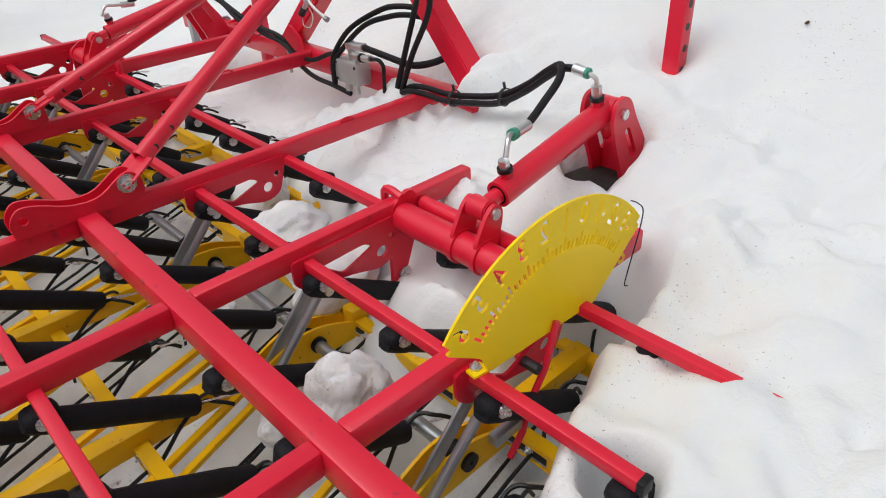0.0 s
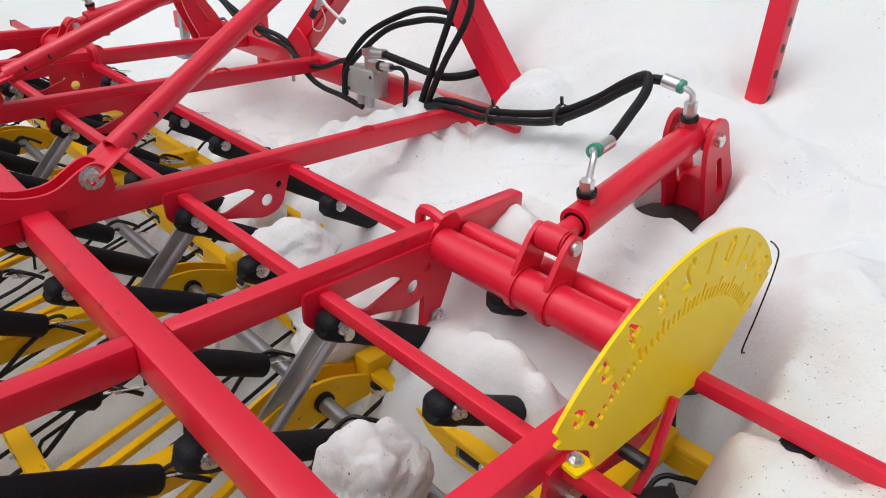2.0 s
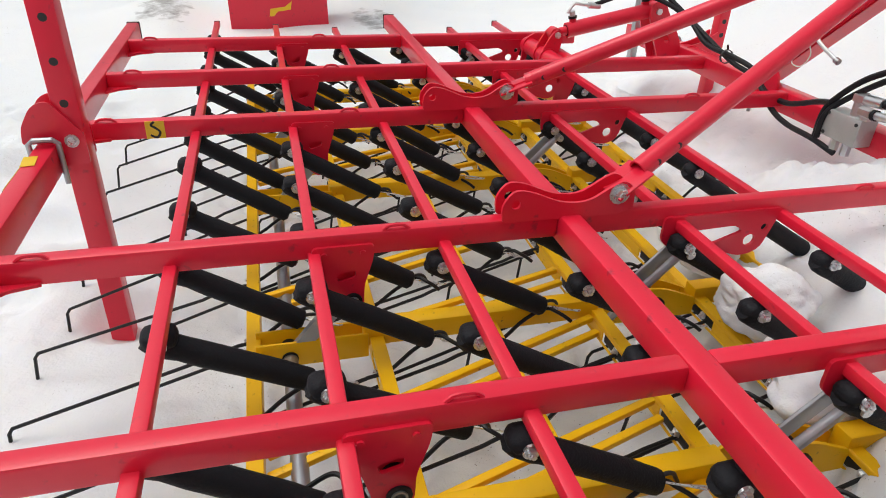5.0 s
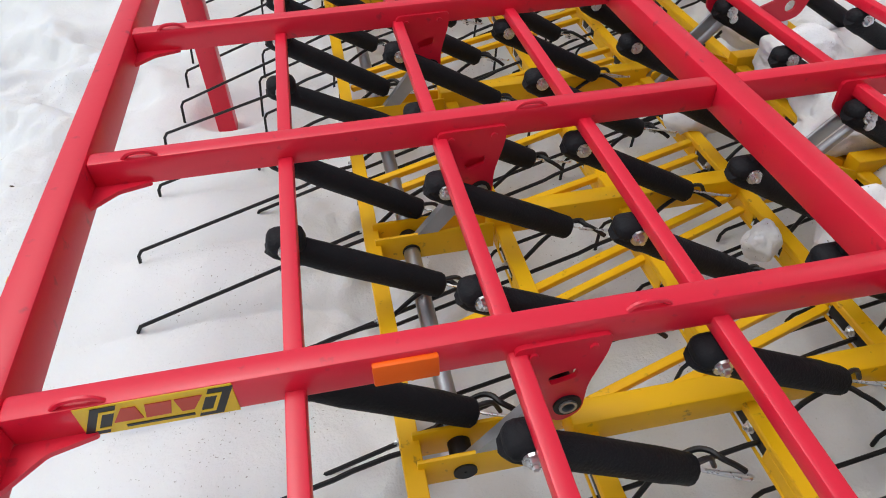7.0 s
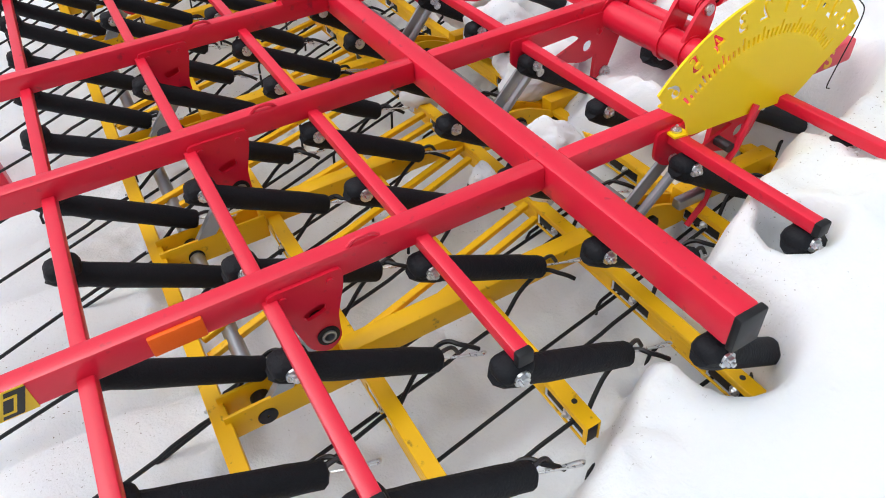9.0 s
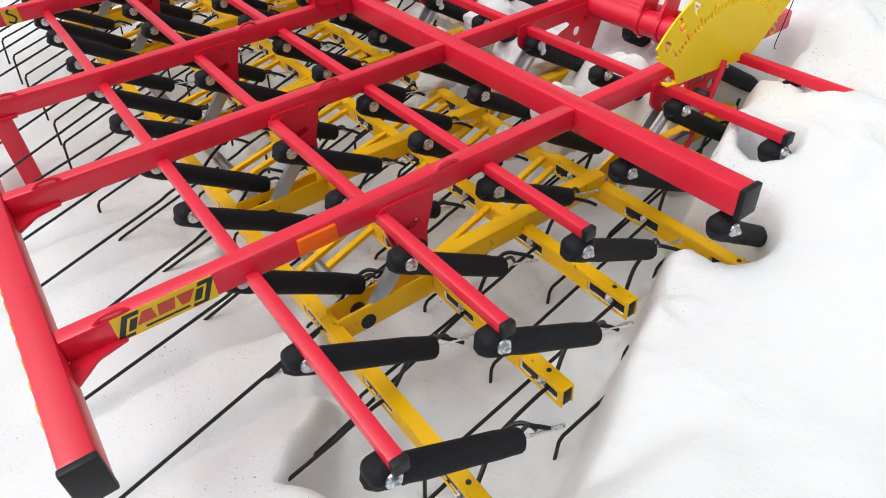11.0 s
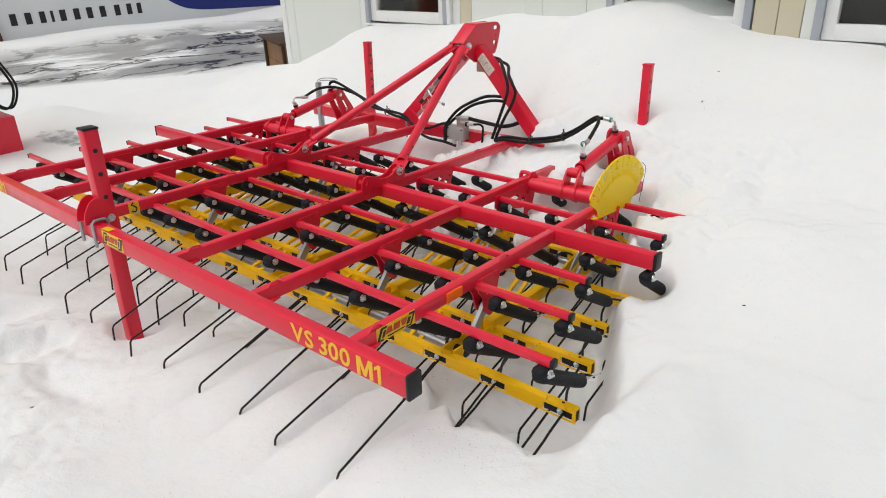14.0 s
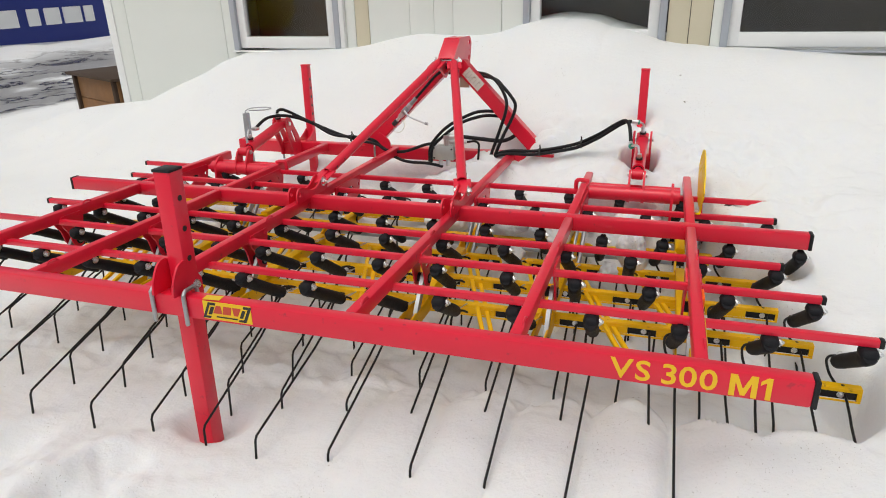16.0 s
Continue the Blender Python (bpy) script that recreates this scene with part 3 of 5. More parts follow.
# ---- pivot brackets under the long beams, with bushing and galvanised link ----
LOW = -0.240
for i, x in enumerate(LX):
    o = [(0.520, -0.020), (0.520, -0.060), (0.540, -0.085), (0.556, -0.145, 0.02), (0.580, -0.164, 0.03), (0.604, -0.148, 0.02), (0.606, -0.10), (0.622, -0.050), (0.626, -0.020)]
    slot = [(0.558, -0.074), (0.592, -0.066), (0.592, -0.082), (0.562, -0.090)]
    bm = plate(rounded(o, 0.010, 3), 0.006, side_plane(x + 0.0185), [rounded(slot, 0.006, 2), ring(0.585, -0.130, 0.013, 14)])
    br = part("pivot_bracket", plate(rounded(o, 0.010, 3), 0.006, side_plane(x - 0.0185), (), bm), RED, harrow)
    part("bushing", pipe((x - 0.017, 0.585, -0.130), (x + 0.0245, 0.585, -0.130), 0.0165, 0.006), CAP, br, "dark pivot bushing")
    part("inner_tube", pipe((x - 0.019, 0.585, -0.130), (x + 0.027, 0.585, -0.130), 0.0105, 0.003), ZINC, br, "bright inner tube")
    for yy in (0.540, 0.605):
        part("rivet", rod((x + 0.020, yy, -0.034), (x + 0.025, yy, -0.034), 0.005, n=10), RED, br)
    lk = plate(rounded([(0.585 + 0.022, -0.130 + 0.016), (0.585 - 0.016, -0.130 + 0.022), (0.452, LOW - 0.010), (0.466, LOW - 0.028)], 0.012, 3), 0.013, side_plane(x + 0.006))
    part("link_arm", lk, ZINC, harrow, "galvanised link arm")
    # front bracket and its paired links
    o = [(1.172, -0.022), (1.172, -0.070), (1.200, -0.096, 0.02), (1.237, -0.096, 0.02), (1.304, -0.106, 0.03), (1.361, -0.124, 0.02), (1.401, -0.112, 0.02), (1.418, -0.060), (1.431, -0.022)]
    hs = [rounded([(1.229, -0.056), (1.331, -0.052), (1.351, -0.066), (1.278, -0.092)], 0.008, 2), ring(1.371, -0.088, 0.013, 12), ring(1.399, -0.062, 0.008, 10)]
    br = part("front_bracket", plate(rounded(o, 0.010, 3), 0.006, side_plane(x + 0.0185), hs), RED, harrow)
    for dx in (0.012, 0.040):
        a_, b_ = Vector((x + dx, 1.215, -0.085)), Vector((x + dx - 0.01, 1.085, LOW + 0.005))
        if dx < 0.02:
            bm = box((0, 0, (b_ - a_).length / 2), (0.007, 0.028, (b_ - a_).length + 0.02), 0.0025, Matrix.Translation(a_) @ (b_ - a_).to_track_quat("Z", "Y").to_matrix().to_4x4())
        else:
            bm = rod(a_, b_, 0.0085, n=12)
        part("link_rod", bm, ZINC, harrow, "galvanised link rod")
    part("link_pin", rod((x - 0.01, 1.215, -0.083), (x + 0.065, 1.215, -0.083), 0.009, n=12, bevel=0.001), BOLT, harrow, "bright steel pin")

# ---- yellow tine frame ----
Y_TOP, CH_W, CH_H = -0.224, 0.025, 0.042
ROWS = ((0.408, -1.50, 1.565), (0.628, -1.45, 1.490), (0.848, -1.40, 1.424), (1.072, -1.46, 1.520), (1.306, -1.40, 1.420), (1.530, -1.46, 1.500))
TINES = ((0.300, 1.528, 15), (0.524, 1.452, 14), (0.748, 1.390, 14), (MAIN_Y, 1.488, 14), (1.214, 1.415, 14), (1.443, 1.520, 14))
PITCH = 0.2122
for (y, x0, x1), (ty, tx, count) in zip(ROWS, TINES):
    # a channel whose rear side is cut open round each tine: top, front web, rear lips and webs between the windows
    zc, yr = Y_TOP - CH_H / 2, y - CH_W / 2 + 0.0015
    bm = box(((x0 + x1) / 2, y, Y_TOP - 0.0015), (x1 - x0, CH_W, 0.003), 0.001, seg=1)
    bm = box(((x0 + x1) / 2, y + CH_W / 2 - 0.0015, zc - 0.0015), (x1 - x0, 0.003, CH_H - 0.003), 0.001, bm=bm, seg=1)
    bm = box(((x0 + x1) / 2, yr, Y_TOP - 0.008), (x1 - x0, 0.003, 0.010), 0.001, bm=bm, seg=1)
    bm = box(((x0 + x1) / 2, yr, Y_TOP - CH_H + 0.003), (x1 - x0, 0.003, 0.006), 0.001, bm=bm, seg=1)
    cuts = [tx - k * PITCH for k in range(count)]
    edges = [x1] + [v for c in cuts for v in (c + 0.026, c - 0.062)] + [x0]
    for a, b in zip(edges[::2], edges[1::2]):
        if a - b > 0.004:
            bm = box(((a + b) / 2, yr, zc - 0.003), (a - b, 0.003, CH_H - 0.020), 0.0008, bm=bm, seg=1)
    ch = part("channel", bm, YELLOW, harrow)
    for xe, sg in ((x1, -1), (x0, 1)):
        part("end_plug", box((xe + sg * 0.006, y, zc - 0.001), (0.010, CH_W - 0.007, CH_H - 0.008), 0.002), CAP, ch, "black end plug")
        part("drilled_hole", rod((xe + sg * 0.045, y + 0.001, Y_TOP - 0.001), (xe + sg * 0.045, y + 0.001, Y_TOP + 0.0006), 0.0045, n=10), INK, ch, "dark drilled hole")
    for c in cuts:
        if x0 + 0.02 < c < x1 - 0.01:
            part("tine_holder", box((c - 0.018, y - 0.001, zc - 0.003), (0.086, CH_W - 0.010, CH_H - 0.018), 0.003), CAP, ch, "black tine holder block")
            part("bolt", hex_bolt((c - 0.012, y - CH_W / 2 + 0.004, zc - 0.002), (0, -1, 0), 0.006, 0.005), BOLT, ch, "small bright bolt")

for i, x in enumerate(LX):
    xb = x - 0.010
    # fork with a bushing at the rear, box section ahead of it
    for s in (-0.020, 0.020):
        bm = box((xb + s, 0.512, -0.238), (0.006, 0.200, 0.052), 0.002)
        part("fork_plate", bm, YELLOW, harrow)
    part("bushing", pipe((xb - 0.025, 0.470, -0.246), (xb + 0.0255, 0.470, -0.246), 0.0150, 0.013), CAP, harrow, "dark steel bushing")
    part("carrier_beam", box((xb, 0.840, -0.222), (0.036, 0.470, 0.044), 0.004), YELLOW, harrow)
    for s in (-0.019, 0.019):
        pts = [(1.085, -0.215), (1.085, -0.262), (1.29, -0.262), (1.29, -0.222), (1.215, -0.190, 0.03), (1.15, -0.186, 0.03)]
        part("fork_plate", plate(rounded(pts, 0.006, 3), 0.006, side_plane(xb + s), [ring(1.20, -0.225, 0.012)]), YELLOW, harrow)
    part("bushing", pipe((xb - 0.029, 1.20, -0.225), (xb + 0.029, 1.20, -0.225), 0.0165, 0.013), CAP, harrow, "dark steel bushing")
    part("carrier_beam", box((xb, 1.41, -0.224), (0.036, 0.240, 0.042), 0.004), YELLOW, harrow)
    # pairs of thin diagonal flats
    for p, q in (((xb - 0.03, 0.645), (xb - 0.155, 1.055)), ((xb - 0.165, 0.425), (xb - 0.395, 1.055))):
        if q[0] < -1.4:
            continue
        d = Vector((q[0] - p[0], q[1] - p[1], 0))
        ang = math.atan2(d.y, d.x)
        for off, dz in ((0.0, 0.0), (0.032, -0.012)):
            m = Matrix.Translation(((p[0] + q[0]) / 2 + off, (p[1] + q[1]) / 2, -0.234 + dz)) @ Matrix.Rotation(ang, 4, "Z")
            part("diagonal_flat", box((0, 0, 0), (d.length, 0.014, 0.012), 0.002, m), YELLOW, harrow)
# galvanised shafts across the frame
part("shaft", pipe((-1.185, 0.470, -0.248), (1.147, 0.470, -0.248), 0.0135, 0.003), ZINC, harrow, "long galvanised shaft")
part("shaft", pipe((-1.185, 1.20, -0.227), (1.147, 1.20, -0.227), 0.0125, 0.003), ZINC, harrow, "long galvanised shaft")

# ---- springs in rubber sleeves and their tines ----
def spring_sleeve():
    a, e = Vector((-0.008, -0.030, -0.066)), Vector((-0.013, 0.198, -0.203))
    bm = bmesh.new()
    d = (e - a)
    m = Matrix.Translation(a) @ d.to_track_quat("Z", "Y").to_matrix().to_4x4()
    n, rings = 14, []
    prof = ((0.0, 0.010), (0.0, 0.015), (0.010, 0.019), (0.04, 0.0200), (0.055, 0.0188), (0.09, 0.0200), (0.16, 0.0198), (0.215, 0.0202), (0.24, 0.0195), (d.length - 0.004, 0.0190), (d.length, 0.0155), (d.length - 0.012, 0.010))
    rng = random.Random(4)
    for z, r in prof:
        rings.append([bm.verts.new((r * (1 + rng.uniform(-0.035, 0.035)) * math.cos(2 * math.pi * k / n), r * (1 + rng.uniform(-0.035, 0.035)) * math.sin(2 * math.pi * k / n), z + rng.uniform(-0.001, 0.001))) for k in range(n)])
    for p, q in zip(rings, rings[1:]):
        for k in range(n):
            bm.faces.new((p[k], p[(k + 1) % n], q[(k + 1) % n], q[k]))
    bm.faces.new(rings[0][::-1])
    bm.faces.new(rings[-1])
    bmesh.ops.transform(bm, matrix=m, verts=bm.verts)
    # clamp boot that holds the spring's end under the tube
    bm = box((-0.008, -0.008, -0.066), (0.042, 0.052, 0.031), 0.0145, bm=bm, seg=3)
    bm = box((-0.006, 0.0, -0.052), (0.020, 0.018, 0.016), 0.004, bm=bm, seg=1)
    return bm


def tine_wire():
    """One tine: hook at the spring, coil at the holder, long arm to the rear and the bent tip."""
    pts = [(0.004, 0.252, -0.216), (-0.002, 0.240, -0.207), (-0.010, 0.226, -0.200), (-0.024, 0.216, -0.200), (-0.032, 0.200, -0.208), (-0.028, 0.165, -0.226), (-0.014, 0.135, -0.240), (0.0, 0.112, -0.247)]
    bm = sweep(curve_points(pts, 4), 0.0038, 7)
    bm = sweep([(0.0, 0.112, -0.247), (0.0, 0.080, -0.252), (0.0, 0.030, -0.268), (0.0, 0.006, -0.279), (0.002, -0.320, -0.378), (0.002, -0.330, -0.381), (0.002, -0.338, -0.393), (0.004, -0.350, -0.500)], 0.0036, 7, bm=bm)
    return bm


sleeve = tine = None
for row, (ty, tx, count) in enumerate(TINES):
    for k in range(count):
        rng = random.Random(row * 50 + k)
        x = tx - k * PITCH + rng.uniform(-0.006, 0.006) * (k > 2) + (0.03 if row < 2 and k > 8 else 0.0) + (0.03 if row == 5 and k == 2 else 0.0)
        if x < -1.50:
            continue
        dz = -0.016 if row == 3 else 0.0
        m = pose(x, ty, dz + rng.uniform(-0.003, 0.003), rng.uniform(-2, 2), rng.uniform(-4, 4), rng.uniform(-3, 3))
        if sleeve is None:
            sleeve = part("spring_sleeve", spring_sleeve(), RUBBER, harrow, "black rubber sleeve over a coil spring")
            bm = hex_bolt((0.0135, -0.008, -0.068), (1, 0, 0), 0.0080, 0.006)
            part("bolt", bm, BOLT, sleeve, "bright zinc bolt")
            loop = [(-0.013, 0.198, -0.200), (-0.006, 0.212, -0.200), (0.004, 0.240, -0.202), (0.010, 0.262, -0.206), (0.006, 0.269, -0.208), (0.000, 0.264, -0.212), (-0.006, 0.240, -0.212), (-0.012, 0.220, -0.210)]
            part("wire_clip", sweep(curve_points(loop, 3), 0.0017, 6), BOLT, sleeve, "bent bright wire clip")
            bm = sweep(curve_points([(-0.012, 0.190, -0.198), (-0.016, 0.208, -0.194), (-0.020, 0.226, -0.200), (-0.018, 0.236, -0.218)], 4), 0.0034, 7)
            part("spring_hook", bm, DARKSTEEL, sleeve, "dark hooked end of the spring")
            sleeve.matrix_basis = m
            tine = part("tine", tine_wire(), TINE, harrow, "black spring steel tine")
            tine.matrix_basis = pose(x, ty, 0)
        else:
            again(sleeve, m, harrow)
            again(tine, pose(x, ty, rng.uniform(-0.004, 0.004), rng.uniform(-1.5, 1.5), rng.uniform(-3, 3), rng.uniform(-4, 4) if k > 7 else rng.uniform(-2, 2)), harrow)

# ---- lugs, struts and hitch tower ----
for sx in (1, -1):
    xl = 0.300 if sx > 0 else -0.322
    o = [(0.850, -0.004), (0.846, 0.030, 0.02), (0.868, 0.058, 0.02), (0.900, 0.052, 0.02), (0.960, 0.026, 0.04), (1.010, 0.024, 0.04), (1.050, 0.050, 0.03), (1.075, 0.062, 0.02), (1.098, 0.045, 0.02), (1.100, 0.005), (1.07, -0.004)]
    for s in (-0.0185, 0.0185):
        part("lug_plate", plate(rounded(o, 0.006, 3), 0.006, side_plane(xl + s), [ring(0.872, 0.030, 0.009)]), RED, harrow)
    part("lug_bolt", hex_bolt((xl + 0.0215, 1.068, 0.036), (1, 0, 0), 0.014, 0.010), BOLT, harrow, "zinc hexagon bolt")
    part("lug_bolt", hex_bolt((xl - 0.0215, 1.068, 0.036), (-1, 0, 0), 0.014, 0.010), BOLT, harrow, "zinc hexagon bolt")
    # tubular strut up to the tower
    p, q = Vector((xl, 1.068, 0.036)), Vector((HX + 0.034 * sx, 1.905, 0.446))
    d = (q - p).normalized()
    st = part("strut", pipe(p + d * 0.060, q - d * 0.02, 0.0198, 0.004, 20), RED, harrow)
    side = Vector((1, 0, 0))
    for end, s in ((p, 1), (q, -1)):
        bm = None
        for off in (-0.0155, 0.0155):
            a = end + side * off
            m = Matrix.Translation(a + d * s * 0.028) @ d.to_track_quat("Y", "X").to_matrix().to_4x4()
            bm = box((0, 0, 0), (0.006, 0.085, 0.040), 0.002, m, bm)
        part("fork", bm, RED, st)
    for f in (0.10, 0.155):
        for end, s in ((p, 1), (q, -1)):
            c = end + d * s * f
            part("pin_hole", rod(c - side * 0.0201, c + side * 0.0201, 0.0065, n=10), INK, st, "dark drilled pin hole")

# tower legs
for sx in (1, -1):
    p, q = Vector((HX + 0.570 * sx, 1.975, -0.11)), Vector((HX + 0.030 * sx, 2.025, 0.425))
    p = p + (p - q).normalized() * 0.05
    m, d = frame_to(p, q)
    own = bmesh.new()
    bmesh.ops.create_cube(own, size=1)
    bmesh.ops.scale(own, vec=(0.064, 0.070, d), verts=own.verts)
    bmesh.ops.bevel(own, geom=own.edges[:], offset=0.005, segments=2, affect="EDGES")
    bmesh.ops.translate(own, vec=(0, 0, d / 2), verts=own.verts)
    bmesh.ops.transform(own, matrix=Matrix.Translation(p) @ Matrix.Rotation(-sx * math.atan2(0.540, 0.535), 4, "Y") @ Matrix.Rotation(-math.atan2(0.05, 0.76), 4, "X"), verts=own.verts)
    # the lower end is sawn level with the front beam
    bmesh.ops.bisect_plane(own, geom=own.verts[:] + own.edges[:] + own.faces[:], plane_co=(0, 0, -0.003), plane_no=(0, 0, -1), clear_outer=True)
    bmesh.ops.holes_fill(own, edges=[e for e in own.edges if e.is_boundary])
    part("tower_leg", own, RED, harrow)
    o = [(HX + v[0] * sx, *v[1:]) for v in ((0.330, -0.060), (0.540, -0.060), (0.500, -0.02, 0.02), (0.395, 0.075, 0.02), (0.335, 0.03, 0.02))]
    if sx < 0:
        o = o[::-1]
        part("foot_gusset", plate(rounded(o, 0.006), 0.008, rear_plane(1.936)), RED, harrow)
    # head plates
    o = [(1.906, 0.400, 0.02), (1.906, 0.446, 0.02), (2.003, 0.535, 0.01), (2.158, 0.535, 0.03), (2.186, 0.510, 0.03), (2.168, 0.430, 0.03), (2.146, 0.370, 0.015), (2.113, 0.372, 0.015), (2.098, 0.400), (1.998, 0.340)]
    o = [(2.176 - (2.158 - v[0]) * 1.17, v[1] + 0.014, *v[2:]) for v in o]
    hs = [rounded([(2.128, 0.495), (2.168, 0.495), (2.168, 0.515), (2.128, 0.515)], 0.008, 3), ring(2.140, 0.430, 0.014), ring(2.130, 0.388, 0.006, 10), ring(2.148, 0.465, 0.005, 10)]
    hs = [[(a + 0.016, b + 0.014) for a, b in h] for h in hs]
    part("head_plate", plate(rounded(o, 0.006, 3), 0.010, side_plane(HX + 0.036 * sx), hs), RED, harrow)
    part("head_bolt", hex_bolt((HX + 0.060 * sx, 1.905, 0.446), (sx, 0, 0), 0.013, 0.010), BOLT, harrow, "zinc hexagon bolt")
part("head_bridge", box((HX, 2.058, 0.546), (0.066, 0.125, 0.006), 0.002), RED, harrow)
part("head_bridge", box((HX, 1.938, 0.501), (0.066, 0.006, 0.135), 0.002, Matrix.Translation((0, 1.938, 0.501)) @ Matrix.Rotation(radians(-51), 4, "X") @ Matrix.Translation((0, -1.938, -0.501))), RED, harrow)
part("head_pin", rod((HX - 0.060, 1.905, 0.446), (HX + 0.060, 1.905, 0.446), 0.009, n=12), BOLT, harrow, "zinc pin")
part("foot_plate", box((0.47, 1.885, 0.006), (0.115, 0.030, 0.014), 0.003, Matrix.Translation((0.47, 1.885, 0.006)) @ Matrix.Rotation(radians(-8), 4, "Z") @ Matrix.Translation((-0.47, -1.885, -0.006))), RED, harrow)
# paper label on the east leg
lm = Matrix.Translation((HX + 0.112, 1.9815, 0.352)) @ Matrix.Rotation(-math.atan2(0.540, 0.535), 4, "Y") @ Matrix.Rotation(-math.atan2(0.05, 0.76), 4, "X")
lab = part("type_label", box((0, 0, 0), (0.052, 0.002, 0.115), 0.0006, lm, seg=1), PAPER, harrow, "white printed type label")
for k in range(5):
    part("print_line", box((-0.002, -0.0016, 0.040 - 0.018 * k), (0.034 - 0.008 * (k % 2), 0.001, 0.0022), 0, lm), PRINT, lab)
part("paper_tag", box((HX + 0.060, 2.004, 0.338), (0.050, 0.004, 0.062), 0.001), CARD, harrow, "beige paper tag under the tower head")
# lever with ball cock on the west leg
along = Vector((0.676, 0.05, 0.735))
side = Vector((0.735, 0.0, -0.676))
p = Vector((-0.264, 1.944, 0.191))


def cock_rod(a, b, r, n):
    return rod(p + along * a, p + along * b, r, n=n, bevel=0.001)


cock = part("ball_cock", box((0, 0, 0), (0.030, 0.030, 0.042), 0.005, Matrix.Translation(p) @ along.to_track_quat("Z", "Y").to_matrix().to_4x4()), ZINC, harrow, "plated ball cock on the tower leg")
part("nut", cock_rod(0.021, 0.044, 0.0135, 6), CHROME, cock)
part("nut", cock_rod(-0.046, -0.021, 0.0135, 6), CHROME, cock)
part("ferrule", cock_rod(0.044, 0.088, 0.0115, 14), ZINC, cock)
part("ferrule", cock_rod(-0.104, -0.072, 0.0120, 14), DARKSTEEL, cock)
part("neck", cock_rod(-0.074, -0.044, 0.0085, 12), CHROME, cock)
part("lever", sweep(curve_points([p + Vector((0, -0.018, 0)), p + side * 0.025 + Vector((0, -0.026, 0)), p + side * 0.055 + Vector((0.012, -0.034, 0.004)), p + side * 0.115 + Vector((0.045, -0.042, 0.020))], 5), 0.0052, 8), CHROME, cock, "bright lever")
part("knob", rod(p + side * 0.108 + Vector((0.041, -0.042, 0.018)), p + side * 0.120 + Vector((0.048, -0.042, 0.022)), 0.0085, n=12, bevel=0.002), ZINC, cock)
part("safety_wire", sweep(curve_points([p + along * -0.05, p + side * 0.045 + along * -0.06, p + side * 0.055 + along * -0.10, p + side * 0.03 + along * -0.125, p + side * 0.01 + along * -0.11], 8), 0.0018, 5), PAPER, cock)
part("hose", sweep(curve_points([p + along * 0.085, p + along * 0.15 + Vector((0, 0.004, 0)), p + along * 0.24 + Vector((0, 0.012, 0)), p + along * 0.30 + Vector((0.02, 0.03, 0))], 6), 0.0072, 10), HOSE, harrow, "black rubber hydraulic hose")

# ---- perforated stands ----
def stand(x, y, z0, z1, w, holes_on, name="stand", cap=CAP):
    bm = box((x, y, (z0 + z1) / 2), (w, w, z1 - z0), 0.004)
    s = part(name, bm, RED, harrow)
    part("end_cap", box((x, y, z1 + 0.002), (w + 0.003, w + 0.003, 0.008), 0.002), cap, s)
    z = z1 - 0.075
    while z > max(z0 + 0.25, 0.03):
        part("pin_hole", rod((x - w / 2 - 0.0006, y, z), (x + w / 2 + 0.0006, y, z), 0.0085, n=12), INK, s, "dark drilled hole")
        z -= holes_on
    return s


def u_bolt(x, y, z, half, drop, parent, along_x=False):
    pts = [(x, y - half, z - drop), (x, y - half, z + 0.004), (x, y - half + 0.01, z + 0.012), (x, y + half - 0.01, z + 0.012), (x, y + half, z + 0.004), (x, y + half, z - drop)]
    part("u_bolt", sweep(pts, 0.006, 8), ZINC, parent, "zinc U-bolt")


SX, SY = -0.212, 0.068
rs = stand(SX, SY, -0.60, 0.330, 0.052, 0.085)
for s in (-0.032, 0.032):
    o = [(SY + 0.026, -0.045), (SY + 0.026, 0.02), (SY - 0.030, 0.095, 0.03), (SY - 0.062, 0.085, 0.03), (SY - 0.090, 0.040, 0.03), (SY - 0.094, 0.004), (SY - 0.028, 0.004), (SY - 0.028, -0.045)]
    part("clamp_plate", plate(rounded(o, 0.006, 3), 0.006, side_plane(SX + s)), RED, rs)
for s in (-0.052, 0.052):
    u_bolt(SX + s, REAR_Y, 0.006, 0.028, 0.085, rs)
part("bolt", hex_bolt((SX + 0.036, SY, 0.008), (1, 0, 0), 0.010, 0.008), BOLT, rs)
for sx in (1, -1):
    fs = stand(0.916 * sx, 2.122 if sx > 0 else 2.105, -0.42, 0.395, 0.040, 0.048, cap=RED)
    if sx < 0:
        o = [(2.080, -0.075), (2.080, 0.050, 0.01), (2.02, 0.012, 0.03), (1.960, -0.003), (1.960, -0.075)]
        for s in (-0.026, 0.026):
            part("clamp_plate", plate(rounded(o, 0.006, 3), 0.006, side_plane(0.905 * sx + s)), RED, fs)
        for s in (-0.10, 0.46):
            part("u_bolt", sweep([(0.905 * sx + s, 1.932, -0.10), (0.905 * sx + s, 1.932, -0.006), (0.905 * sx + s, 1.940, 0.003), (0.905 * sx + s, 2.004, 0.003), (0.905 * sx + s, 2.012, -0.006), (0.905 * sx + s, 2.012, -0.10)], 0.006, 8), ZINC, fs, "zinc U-bolt")

